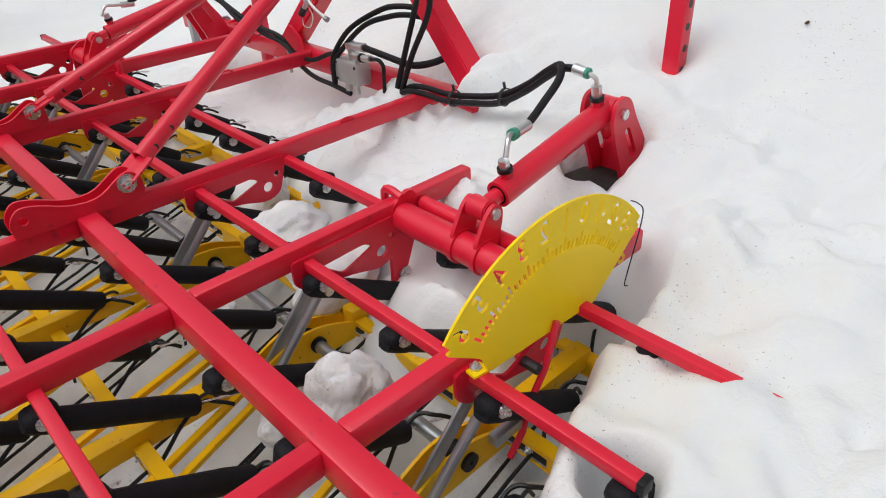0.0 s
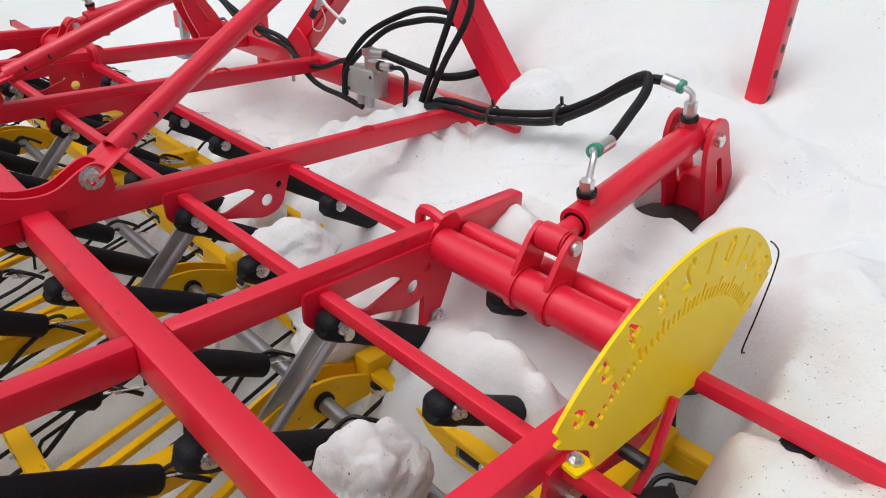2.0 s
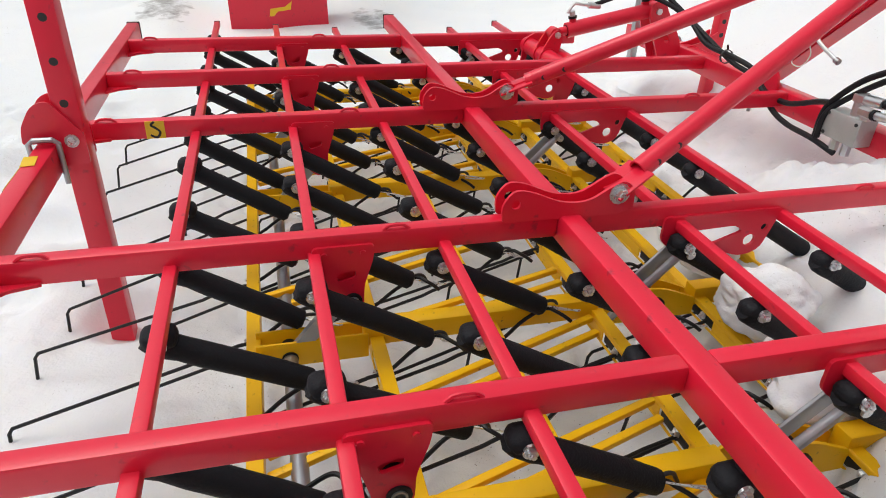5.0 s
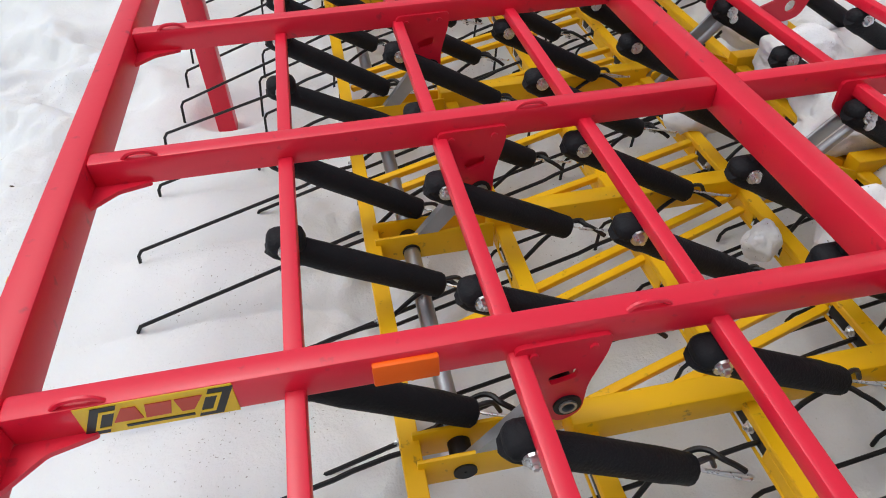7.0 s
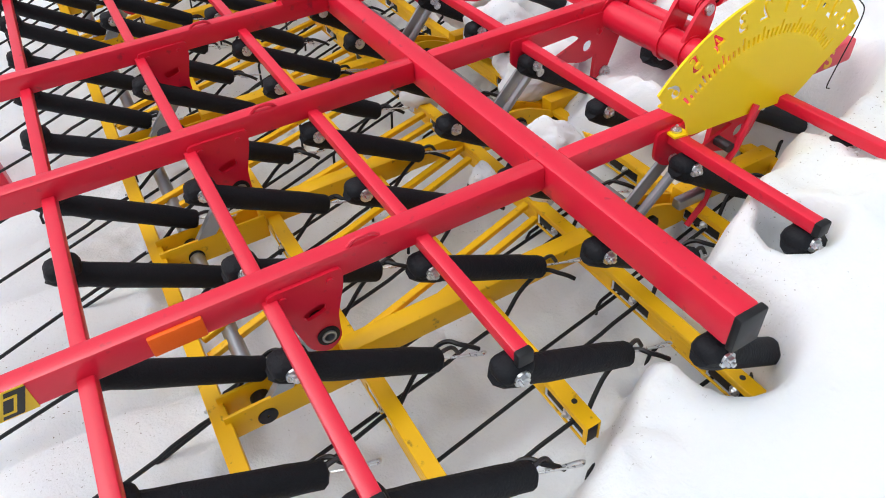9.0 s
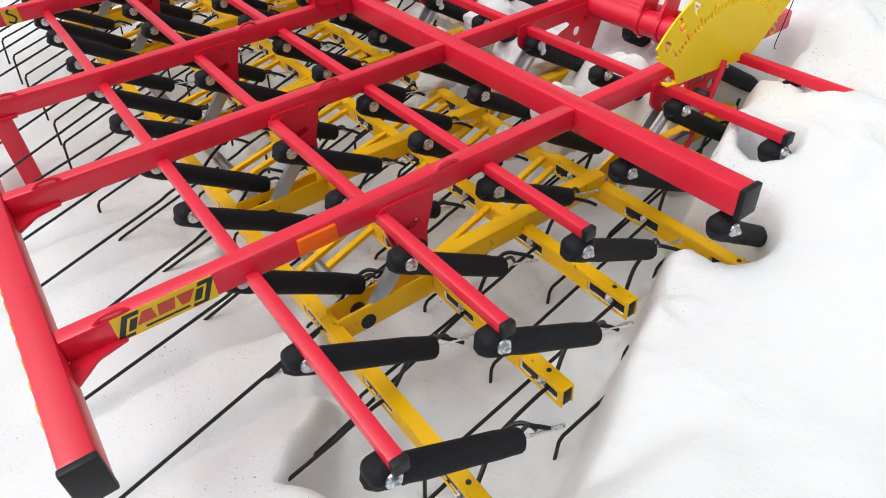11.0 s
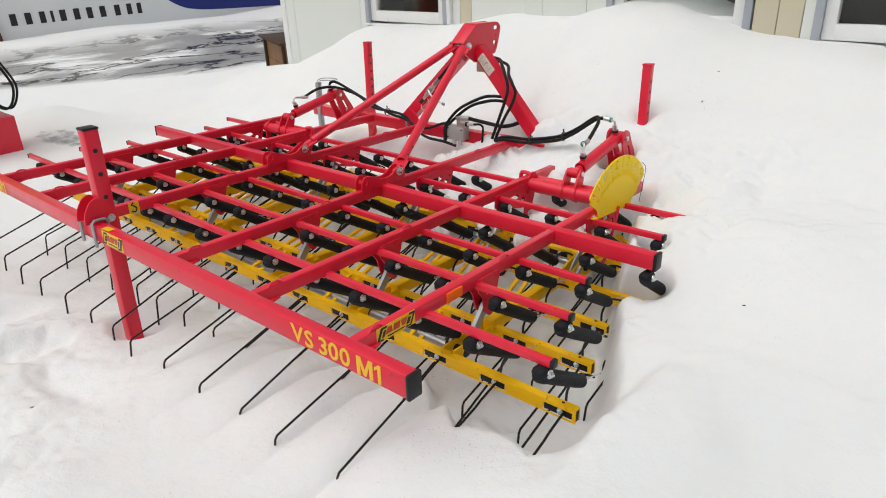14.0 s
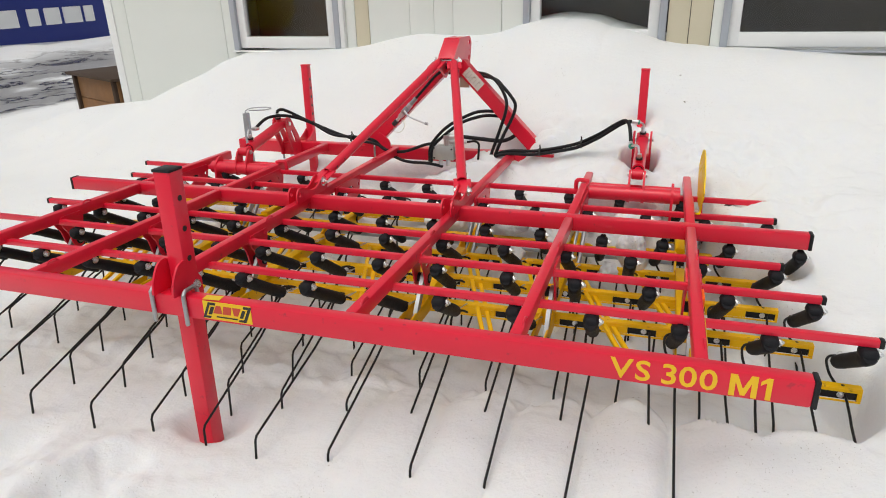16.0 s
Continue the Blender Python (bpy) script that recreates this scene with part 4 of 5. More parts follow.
# ---- torsion tubes, hydraulic cylinders ----
for sx in (1, -1):
    xa, xb = 0.745 * sx, 1.108 * sx
    tt = part("torsion_tube", pipe((xa, 1.434, -0.036), (xb, 1.434, -0.036), 0.030, 0.006, 24), RED, harrow)
    part("stop_bar", rod((xa, 1.488, -0.026), (xb, 1.488, -0.026), 0.016, n=14, bevel=0.002), RED, harrow)
    for xx in (xa - 0.006 * sx, xb - 0.03 * sx):
        o = [(1.395, -0.190, 0.01), (1.422, -0.190, 0.01), (1.465, -0.085, 0.02), (1.472, 0.004, 0.012), (1.458, 0.016, 0.01), (1.440, 0.012, 0.01), (1.405, -0.01, 0.02), (1.400, -0.08, 0.02)]
        part("saddle_plate", plate(rounded(o, 0.006, 3), 0.010, side_plane(xx)), RED, harrow)
    part("saddle_plate", sweep(curve_points([(xa - 0.052 * sx, 1.434, -0.05), (xa - 0.052 * sx, 1.434, 0.004), (xa - 0.03 * sx, 1.434, 0.012), (xa, 1.434, 0.006)], 4), 0.009, 8), RED, harrow)
    part("bolt", hex_bolt((xa + 0.002 * sx, 1.426, -0.165), (1, 0, 0), 0.010, 0.008), BOLT, harrow)
    xc = 0.935 * sx
    for s in (-0.029, 0.029):
        part("collar", pipe((xc + s - 0.006, 1.434, -0.036), (xc + s + 0.006, 1.434, -0.036), 0.0345, 0.008, 24), RED, tt)
        o = [(1.408, -0.02), (1.414, 0.0, 0.01), (1.440, 0.046, 0.02), (1.460, 0.062, 0.015), (1.480, 0.050, 0.015), (1.481, 0.024, 0.02), (1.466, -0.03)]
        part("clevis_plate", plate(rounded(o, 0.006, 3), 0.008, side_plane(xc + s), ()), RED, tt)
    part("pin", rod((xc - 0.039, 1.460, 0.042), (xc + 0.039, 1.460, 0.042), 0.011, n=14, bevel=0.001), BOLT, harrow, "zinc clevis pin")
    cyl_a, cyl_b = Vector((xc, 1.460, 0.042)), Vector((xc, 1.826, 0.117))
    d = (cyl_b - cyl_a).normalized()
    cy = part("hydraulic_cylinder", pipe(cyl_a + d * 0.045, cyl_b, 0.026, 0.007, 26), RED, harrow, "red hydraulic cylinder barrel")
    part("gland", rod(cyl_a + d * 0.0445, cyl_a + d * 0.052, 0.0195, n=20), CAP, cy, "black rod seal")
    part("piston_rod", rod(cyl_a - d * 0.01, cyl_a + d * 0.06, 0.015, n=18), RED, cy)
    part("rod_eye", rod(cyl_a - Vector((0.023, 0, 0)), cyl_a + Vector((0.023, 0, 0)), 0.021, n=20, bevel=0.003), RED, cy)
    part("base_eye", rod(cyl_b + d * 0.01 - Vector((0.026, 0, 0)), cyl_b + d * 0.01 + Vector((0.026, 0, 0)), 0.026, n=22, bevel=0.003), RED, cy)
    for f, name in ((0.072, "port"), (0.350, "port")):
        c = cyl_a + d * f
        up = Vector((0, -d.z, d.y))
        port = part(name, rod(c, c + up * 0.038, 0.0130, n=6), RED, cy)
        part("ring", rod(c + up * 0.036, c + up * 0.044, 0.0145, n=16), CAP, port)
        part("nut", rod(c + up * 0.044, c + up * (0.060 if f < 0.2 else 0.068), 0.0105, n=6), CHROME, port)
    for s in (-0.037, 0.037):
        low = -0.170 if sx > 0 else -0.062
        o = [(1.862, low), (1.955, low), (1.950, -0.030, 0.03), (1.928, 0.035, 0.05), (1.886, 0.090, 0.05), (1.856, 0.142, 0.025), (1.832, 0.156, 0.015), (1.806, 0.146, 0.02), (1.797, 0.110, 0.03), (1.815, 0.050, 0.05), (1.848, -0.020, 0.05)]
        hs = [rounded([(1.842, 0.080), (1.858, 0.084), (1.898, 0.014), (1.876, 0.006)], 0.009, 3)]
        part("ear_plate", plate(rounded(o, 0.01, 3), 0.009, side_plane(xc + s), hs), RED, harrow)
    part("pin", rod((xc - 0.049, 1.830, 0.118), (xc + 0.049, 1.830, 0.118), 0.011, n=14, bevel=0.001), BOLT, harrow, "zinc base pin")
    if sx > 0:
        part("ear_base", box((xc, 1.912, -0.070), (0.066, 0.070, 0.200), 0.008), RED, harrow)
    else:
        part("ear_base", box((xc, 1.912, -0.030), (0.066, 0.070, 0.066), 0.006), RED, harrow)

# galvanised adjuster tube standing at the west end of the front beam
adj = part("adjuster_tube", box((-1.235, 1.95, -0.005), (0.030, 0.030, 0.30), 0.004), ZINC, harrow, "galvanised square adjuster tube")
part("wire_loop", sweep(curve_points([(-1.235, 1.95, 0.142), (-1.235, 1.95, 0.158), (-1.20, 1.96, 0.172), (-1.13, 1.98, 0.176), (-1.09, 1.985, 0.172), (-1.12, 1.97, 0.163), (-1.21, 1.945, 0.160)], 5), 0.003, 6), ZINC, adj)
part("foot_plate", box((-1.235, 1.95, -0.165), (0.11, 0.09, 0.006), 0.002), ZINC, adj)

# ---- valve block and hoses ----
valve = part("valve_block", box((-0.045, 1.914, -0.012), (0.115, 0.055, 0.072), 0.004), ALLOY, harrow, "cast aluminium hydraulic valve block")
bm = rod((-0.062, 1.905, -0.046), (-0.062, 1.905, -0.080), 0.012, n=6)
bm = rod((-0.022, 1.905, -0.046), (-0.022, 1.905, -0.080), 0.012, n=6, bm=bm)
part("fitting", bm, CHROME, valve, "zinc hose fitting")
bm = rod((-0.030, 1.908, 0.022), (-0.030, 1.908, 0.070), 0.014, n=6)
bm = rod((-0.042, 1.908, 0.068), (-0.010, 1.906, 0.070), 0.0165, n=6, bm=bm)
bm = rod((-0.010, 1.906, 0.070), (0.045, 1.902, 0.076), 0.0135, n=16, bm=bm)
bm = rod((0.004, 1.905, 0.022), (0.004, 1.905, 0.046), 0.013, n=6, bm=bm)
bm = rod((-0.008, 1.898, 0.044), (0.030, 1.894, 0.046), 0.0145, n=6, bm=bm)
bm = rod((0.030, 1.894, 0.046), (0.085, 1.890, 0.052), 0.0105, n=16, bm=bm)
part("fitting", bm, CHROME, valve, "zinc hose fitting")
part("collar", rod((0.032, 1.894, 0.046), (0.042, 1.8933, 0.047), 0.0135, n=16), CAP, valve)
for sx_, sz_ in ((-0.092, 0.014), (0.002, 0.010), (-0.092, -0.038)):
    part("screw", rod((sx_, 1.888, sz_), (sx_, 1.8845, sz_), 0.005, n=8), DARKSTEEL, valve)


def hose(pts, r=0.0080, label="black rubber hydraulic hose"):
    return part("hose", sweep(curve_points(pts, 8), r, 10), HOSE, harrow, label)


# pair from the tie below the tower across the drift to the east cylinder
hose([(0.205, 1.878, -0.026), (0.260, 1.874, -0.002), (0.327, 1.870, 0.008), (0.425, 1.860, 0.012), (0.541, 1.845, 0.036), (0.646, 1.828, 0.066), (0.740, 1.806, 0.119), (0.805, 1.794, 0.166), (0.855, 1.786, 0.198), (0.895, 1.785, 0.203)])
hose([(0.215, 1.890, -0.020), (0.262, 1.888, 0.008), (0.327, 1.884, 0.020), (0.425, 1.874, 0.026), (0.541, 1.858, 0.050), (0.646, 1.840, 0.082), (0.740, 1.816, 0.133), (0.805, 1.798, 0.179), (0.848, 1.784, 0.204), (0.868, 1.764, 0.202), (0.878, 1.740, 0.186), (0.886, 1.690, 0.162), (0.892, 1.640, 0.138), (0.892, 1.604, 0.130)])
bm = sweep(curve_points([(0.892, 1.600, 0.130), (0.907, 1.566, 0.139), (0.926, 1.541, 0.143), (0.933, 1.526, 0.112)], 5), 0.0050, 8)
elbow = part("elbow", bm, CHROME, harrow, "zinc elbow fitting")
part("sleeve", rod((0.892, 1.636, 0.134), (0.897, 1.588, 0.130), 0.0108, n=14), CHROME, elbow)
part("ring", rod((0.896, 1.594, 0.1305), (0.899, 1.582, 0.132), 0.0118, n=14), GREENCAP, elbow, "green marking ring")
bm = sweep(curve_points([(0.910, 1.785, 0.200), (0.924, 1.786, 0.198), (0.935, 1.788, 0.190), (0.935, 1.790, 0.172)], 5), 0.0050, 8)
elbow = part("elbow", bm, CHROME, harrow, "zinc elbow fitting")
part("sleeve", rod((0.884, 1.785, 0.204), (0.914, 1.785, 0.200), 0.0108, n=14), CHROME, elbow)
part("ring", rod((0.912, 1.785, 0.2003), (0.919, 1.785, 0.1994), 0.0112, n=14), GREENCAP, elbow, "green marking ring")
# loops from the valve through the tower
hose([(-0.118, 1.890, -0.060), (-0.116, 1.890, 0.0), (-0.098, 1.895, 0.045), (-0.025, 1.910, 0.122), (0.09, 1.940, 0.184), (0.155, 1.960, 0.198), (0.215, 1.995, 0.192)])
hose([(-0.108, 1.886, -0.060), (-0.104, 1.886, 0.0), (-0.075, 1.900, 0.048), (0.035, 1.915, 0.136), (0.12, 1.945, 0.168), (0.175, 1.965, 0.176), (0.230, 1.998, 0.168)])
hose([(0.203, 1.876, -0.035), (0.220, 1.880, 0.020), (0.250, 1.888, 0.110), (0.278, 1.900, 0.205), (0.276, 1.920, 0.262), (0.240, 1.940, 0.325), (0.190, 1.985, 0.360), (0.12, 2.060, 0.372), (0.03, 2.085, 0.374), (-0.08, 2.070, 0.37)])
hose([(0.223, 1.876, -0.035), (0.248, 1.882, 0.035), (0.278, 1.890, 0.107), (0.314, 1.908, 0.188), (0.322, 1.920, 0.240), (0.300, 1.925, 0.278), (0.255, 1.955, 0.318), (0.20, 2.03, 0.345), (0.12, 2.085, 0.355), (0.02, 2.09, 0.36)])
hose([(0.045, 1.902, 0.076), (0.13, 1.902, 0.070), (0.215, 1.902, 0.064), (0.255, 1.915, 0.060), (0.290, 1.950, 0.066), (0.315, 2.00, 0.080)], 0.0100)
hose([(0.085, 1.890, 0.052), (0.125, 1.886, 0.058), (0.146, 1.885, 0.046), (0.147, 1.885, 0.020), (0.143, 1.885, -0.035)], 0.0058)
# west branch
hose([(-0.10, 1.892, 0.035), (-0.153, 1.905, 0.022), (-0.272, 1.912, -0.020), (-0.378, 1.915, -0.015), (-0.43, 1.90, 0.034), (-0.52, 1.89, 0.05), (-0.66, 1.88, 0.06), (-0.78, 1.87, 0.12), (-0.88, 1.80, 0.165), (-0.95, 1.72, 0.165), (-0.955, 1.60, 0.130)])
hose([(-0.05, 1.900, -0.085), (-0.129, 1.89, -0.070), (-0.239, 1.90, -0.070), (-0.315, 1.90, -0.048), (-0.41, 1.90, 0.012), (-0.52, 1.89, 0.034), (-0.66, 1.89, 0.072), (-0.80, 1.87, 0.13), (-0.90, 1.82, 0.190), (-0.930, 1.796, 0.192), (-0.935, 1.790, 0.172)])
bm = sweep(curve_points([(-0.955, 1.60, 0.130), (-0.952, 1.56, 0.134), (-0.940, 1.525, 0.138), (-0.936, 1.502, 0.110)], 5), 0.0052, 8)
elbow = part("elbow", bm, CHROME, harrow, "zinc elbow fitting")
part("sleeve", rod((-0.956, 1.63, 0.128), (-0.954, 1.585, 0.131), 0.0108, n=14), CHROME, elbow)
# cable ties
for p in ((0.46, 1.862, 0.026), (0.66, 1.832, 0.082), (-0.55, 1.885, 0.045)):
    bm = pipe((p[0] - 0.004, p[1], p[2]), (p[0] + 0.004, p[1], p[2]), 0.022, 0.002, 14)
    bm = rod((p[0], p[1], p[2] + 0.02), (p[0], p[1] - 0.004, p[2] + 0.036), 0.0035, n=6, bm=bm)
    part("cable_tie", bm, INK, harrow, "black cable tie")

# ---- scale dial on the east beam ----
CY, CZ, CR = 1.355, -0.111, 0.285


def dial_point(a, r):
    return (CY + r * math.sin(radians(a)), CZ + r * math.cos(radians(a)))


arc = [dial_point(a, CR) for a in range(-51, 52, 3)]
tail = [(1.584, 0.058, 0.02), (1.462, -0.044, 0.02), (1.440, -0.043), (1.214, -0.029), (1.204, 0.003, 0.02), (1.132, 0.052, 0.014)]
cuts = []
for k in range(37):
    a = -46.5 + 93 * k / 36
    long = 0.024 if k % 4 == 0 else 0.015
    r0 = CR - 0.078
    w = 0.62
    cuts.append([dial_point(a - w, r0), dial_point(a + w, r0), dial_point(a + w, r0 + long), dial_point(a - w, r0 + long)])


def glyph_loops(text, size):
    cu = bpy.data.curves.new("glyph", "FONT")
    cu.body, cu.size, cu.resolution_u, cu.offset = text, size, 2, 0.0011
    cu.align_x, cu.align_y = "CENTER", "CENTER"
    ob = bpy.data.objects.new("glyph", cu)
    me = bpy.data.meshes.new_from_object(ob)
    bpy.data.objects.remove(ob)
    g = bmesh.new()
    g.from_mesh(me)
    bpy.data.meshes.remove(me)
    bmesh.ops.remove_doubles(g, verts=g.verts, dist=1e-5)
    left, loops = {e for e in g.edges if len(e.link_faces) == 1}, []
    while left:
        e = left.pop()
        start, v, loop = e.verts[0], e.verts[1], [e.verts[0].co[:2]]
        while v is not start:
            loop.append(v.co[:2])
            nxt = [k for k in v.link_edges if k in left]
            if not nxt:
                break
            left.discard(nxt[0])
            v = nxt[0].other_vert(v)
        loops.append(loop)
    g.free()
    return loops


for k, text in enumerate(("6", "5", "4", "3", "2", "1", "0", "-1", "-2", "-3")):
    a = 14.3 + 10.2 * (k - 6)
    c, s = math.cos(radians(a)), math.sin(radians(a))
    oy, oz = dial_point(a, CR - 0.027)
    for loop in glyph_loops(text, 0.050):
        # readable from the west side of the plate
        cuts.append([(oy + (-gx_) * 0.85 * c + gy_ * s, oz - (-gx_) * 0.85 * s + gy_ * c) for gx_, gy_ in loop])
dial = part("scale_plate", plate(arc + rounded(tail, 0.010, 3), 0.004, side_plane(1.178), cuts), DIAL, harrow, "yellow scale plate with cut-out numbers and ticks", smooth=0)
part("scale_tab", plate(rounded([(1.176, 1.190), (1.180, 1.218), (1.152, 1.220, 0.012), (1.149, 1.192, 0.012)], 0.003, 4), 0.004, Matrix.Translation((0, 0, -0.0265))), DIAL, dial)
part("bolt", hex_bolt((1.163, 1.205, -0.0225), (0, 0, 1), 0.0060, 0.004), BOLT, dial)
part("pointer_wire", sweep(curve_points([(1.181, 1.540, 0.112), (1.182, 1.560, 0.100), (1.184, 1.576, 0.082), (1.186, 1.570, 0.05), (1.187, 1.553, 0.0), (1.186, 1.543, -0.045), (1.188, 1.550, -0.052)], 6), 0.0011, 6), TINE, dial, "thin dark pointer wire")
part("pointer_rod", sweep([(1.185, 1.36, -0.02), (1.19, 1.33, -0.09), (1.185, 1.30, -0.15), (1.19, 1.28, -0.19), (1.19, 1.25, -0.225)], 0.006, 8), RED, harrow, "thin red pointer rod")
part("linkage", rod((1.16, 1.315, -0.085), (1.19, 1.315, -0.085), 0.009, n=12), DARKSTEEL, harrow)
part("linkage", box((1.185, 1.245, -0.165), (0.02, 0.06, 0.02), 0.004, None), ZINC, harrow, "zinc turnbuckle")

# ---- lettering, stickers, reflector ----
def model_lettering(pen):
    """The type letters on the rear face of the rear beam, from the place pen on."""
    for ch in "VS 300 M1":
        if ch != " ":
            if ch == "M":
                mm = [(0, 0), (0, 1), (0.25, 1), (0.5, 0.36), (0.75, 1), (1, 1), (1, 0), (0.79, 0), (0.79, 0.66), (0.58, 0.06), (0.42, 0.06), (0.21, 0.66), (0.21, 0)]
                part("letter", plate([(pen + a_ * 0.054, -0.0545 + b_ * 0.051) for a_, b_ in mm][::-1], 0.0016, rear_plane(R_FACE)), LETTER, rear, "yellow block letter", smooth=0)
                pen += 0.0595
                continue
            if ch == "1":
                one = [(pen + 0.011, -0.0545), (pen + 0.0215, -0.0545), (pen + 0.0215, -0.0035), (pen + 0.0125, -0.0035), (pen, -0.0135), (pen, -0.022), (pen + 0.011, -0.0145)]
                part("letter", plate(one, 0.0016, rear_plane(R_FACE)), LETTER, rear, "yellow block letter", smooth=0)
                continue
            o = lettering(ch, 0.068, Matrix.Translation((0, R_FACE, -0.029)) @ Matrix.Rotation(radians(90), 4, "X"), LETTER, rear, "letter", "yellow block letter", bold=0.0009, width=1.12)
            xs_ = [v.co.x for v in o.data.vertices]
            for v in o.data.vertices:
                v.co.x += pen - min(xs_)
            pen += max(xs_) - min(xs_) + 0.0055
        else:
            pen += 0.018


for start in (0.948, -1.354):
    model_lettering(start)
pen = 1.536
for ch in "VS":
    o = lettering(ch, 0.046, Matrix.Translation((LX[0] + L_W / 2, 0, -0.023)) @ Matrix.Rotation(radians(90), 4, "Z") @ Matrix.Rotation(radians(90), 4, "X"), LETTER, longs[0], "letter", "yellow block letter", bold=0.0012)
    ys_ = [v.co.y for v in o.data.vertices]
    for v in o.data.vertices:
        v.co.y += pen - min(ys_)
    pen += max(ys_) - min(ys_) + 0.005


def brand_sticker(m, w, h, parent):
    """Yellow sticker with a black framed mark in plain shapes."""
    st = part("sticker", box((0, 0, 0), (w, h, 0.0012), 0.0004, m, seg=1), STICKER, parent, "yellow sticker with a black and red mark")
    for s in (-1, 1):
        o = [(s * w * 0.45, -h * 0.44), (s * w * 0.29, -h * 0.44), (s * w * 0.29, h * 0.44), (s * w * 0.45, h * 0.44)]
        o = [(a + b * 0.45, b) for a, b in o]
        part("mark", plate(o if s < 0 else o[::-1], 0.001, m @ Matrix.Translation((0, 0, 0.001))), INK, st, smooth=0)
        o = [(s * w * 0.29, -h * 0.30), (s * w * 0.39, -h * 0.30), (s * w * 0.39, h * 0.30), (s * w * 0.29, h * 0.30), (s * w * 0.29, h * 0.23), (s * w * 0.365, h * 0.23), (s * w * 0.365, -h * 0.23), (s * w * 0.29, -h * 0.23)]
        o = [(a + b * 0.45, b) for a, b in o]
        part("mark", plate(o if s > 0 else o[::-1], 0.001, m @ Matrix.Translation((0, 0, 0.0018))), STICKER, st, smooth=0)
    for k, (lo, hi) in enumerate(((0.19, 0.09), (0.16, 0.17), (0.08, 0.18))):
        cx = (-0.20 + 0.19 * k) * w
        o = [(cx - lo / 2 * w, -0.14 * h), (cx + lo / 2 * w, -0.14 * h), (cx + 0.03 * w + hi / 2 * w, 0.30 * h), (cx + 0.03 * w - hi / 2 * w, 0.30 * h)]
        part("mark", plate(o, 0.001, m @ Matrix.Translation((0, 0, 0.0012))), INKRED, st, smooth=0)
    part("print_line", box((-0.01 * w, -0.32 * h, 0.001), (0.44 * w, 0.07 * h, 0.001), 0, m), INK, st)


east_face = Matrix(((0, 0, 1, LX[0] + L_W / 2 + 0.0004), (1, 0, 0, 0), (0, 1, 0, 0), (0, 0, 0, 1)))
brand_sticker(east_face @ Matrix.Translation((0.175, -0.0215, 0)), 0.142, 0.042, longs[0])
rear_face = Matrix.Translation((-0.033, R_FACE - 0.0002, -0.026)) @ Matrix.Rotation(radians(90), 4, "X")
brand_sticker(rear_face, 0.147, 0.052, rear)
part("tape", box((-0.080, REAR_Y, 0.0045), (0.050, 0.026, 0.001), 0.0003, Matrix.Rotation(radians(6), 4, "Z"), seg=1), STICKER, rear, "yellow tape on top of the beam")
part("reflector", box((LX[0] + L_W / 2 + 0.003, 0.410, -0.0225), (0.008, 0.066, 0.030), 0.002), ORANGE, longs[0], "orange side reflector")
m4 = Matrix(((0, 0, 1, LX[3] + L_W / 2 + 0.0004), (1, 0, 0, 0), (0, 1, 0, 0), (0, 0, 0, 1))) @ Matrix.Translation((0.212, -0.0215, 0))
hk = part("sticker", box((0, 0, 0), (0.042, 0.042, 0.0012), 0.0004, m4, seg=1), STICKER, longs[3], "yellow sticker with a black lifting hook sign")
part("mark", sweep(curve_points([m4 @ Vector(v) for v in ((0.0, 0.020, 0.001), (-0.008, 0.012, 0.001), (0.002, 0.004, 0.001), (0.010, -0.006, 0.001), (0.002, -0.018, 0.001), (-0.012, -0.012, 0.001))], 5), 0.0028, 6), INK, hk)


# ---- loose snow lying on the yellow frame ----
def clump(name, at, size, seed):
    bm = bmesh.new()
    bmesh.ops.create_icosphere(bm, subdivisions=5, radius=1)
    for v in bm.verts:
        p = v.co.copy()
        k = 0.9 + 0.34 * noise.noise(p * 1.2 + Vector((seed, 0, 0))) + 0.12 * abs(noise.noise(p * 2.6 + Vector((0, seed, 0)))) + 0.03 * noise.noise(p * 7 + Vector((0, 0, seed)))
        v.co = Vector((p.x * size[0] * k, p.y * size[1] * k, p.z * size[2] * k))
    bmesh.ops.translate(bm, vec=at, verts=bm.verts)
    ob = link(name, bm, SNOW, smooth=170)
    return tagged(ob, "clump of wet snow lying on the frame", "snow", "snow clumps", kind="stuff")


for k, (at, size) in enumerate((((0.935, 1.13, 0.412), (0.062, 0.070, 0.090)), ((0.42, 1.35, 0.43), (0.085, 0.10, 0.065)),
                                ((0.86, 1.025, 0.37), (0.035, 0.03, 0.04)), ((0.60, 1.34, 0.40), (0.10, 0.12, 0.06)),
                                ((0.48, 1.09, 0.36), (0.06, 0.06, 0.05)), ((0.10, 1.42, 0.37), (0.10, 0.09, 0.07)))):
    clump("snow_clump", at, size, k * 7.3)

# ---- dark mound added for the deep shade in the hole below the east cylinder ----
PITDARK = material("wet_soil", (0.022, 0.018, 0.016), 0.75, vary=0.4, scale=30, bump=0.8, bump_scale=90)
bm = bmesh.new()
bmesh.ops.create_icosphere(bm, subdivisions=4, radius=1)
for v in bm.verts:
    k = 1 + 0.25 * noise.noise(v.co * 3 + Vector((8.2, 9.2, 0)))
    v.co = Vector((0.908 + v.co.x * 0.095 * k, 1.840 + v.co.y * 0.100 * k, 0.534 + (v.co.z - 1) * 0.05 * k))
tagged(link("soil_mound", bm, PITDARK, smooth=170), "added dark mound that stands for the shade in a melt hole", "soil", kind="stuff")

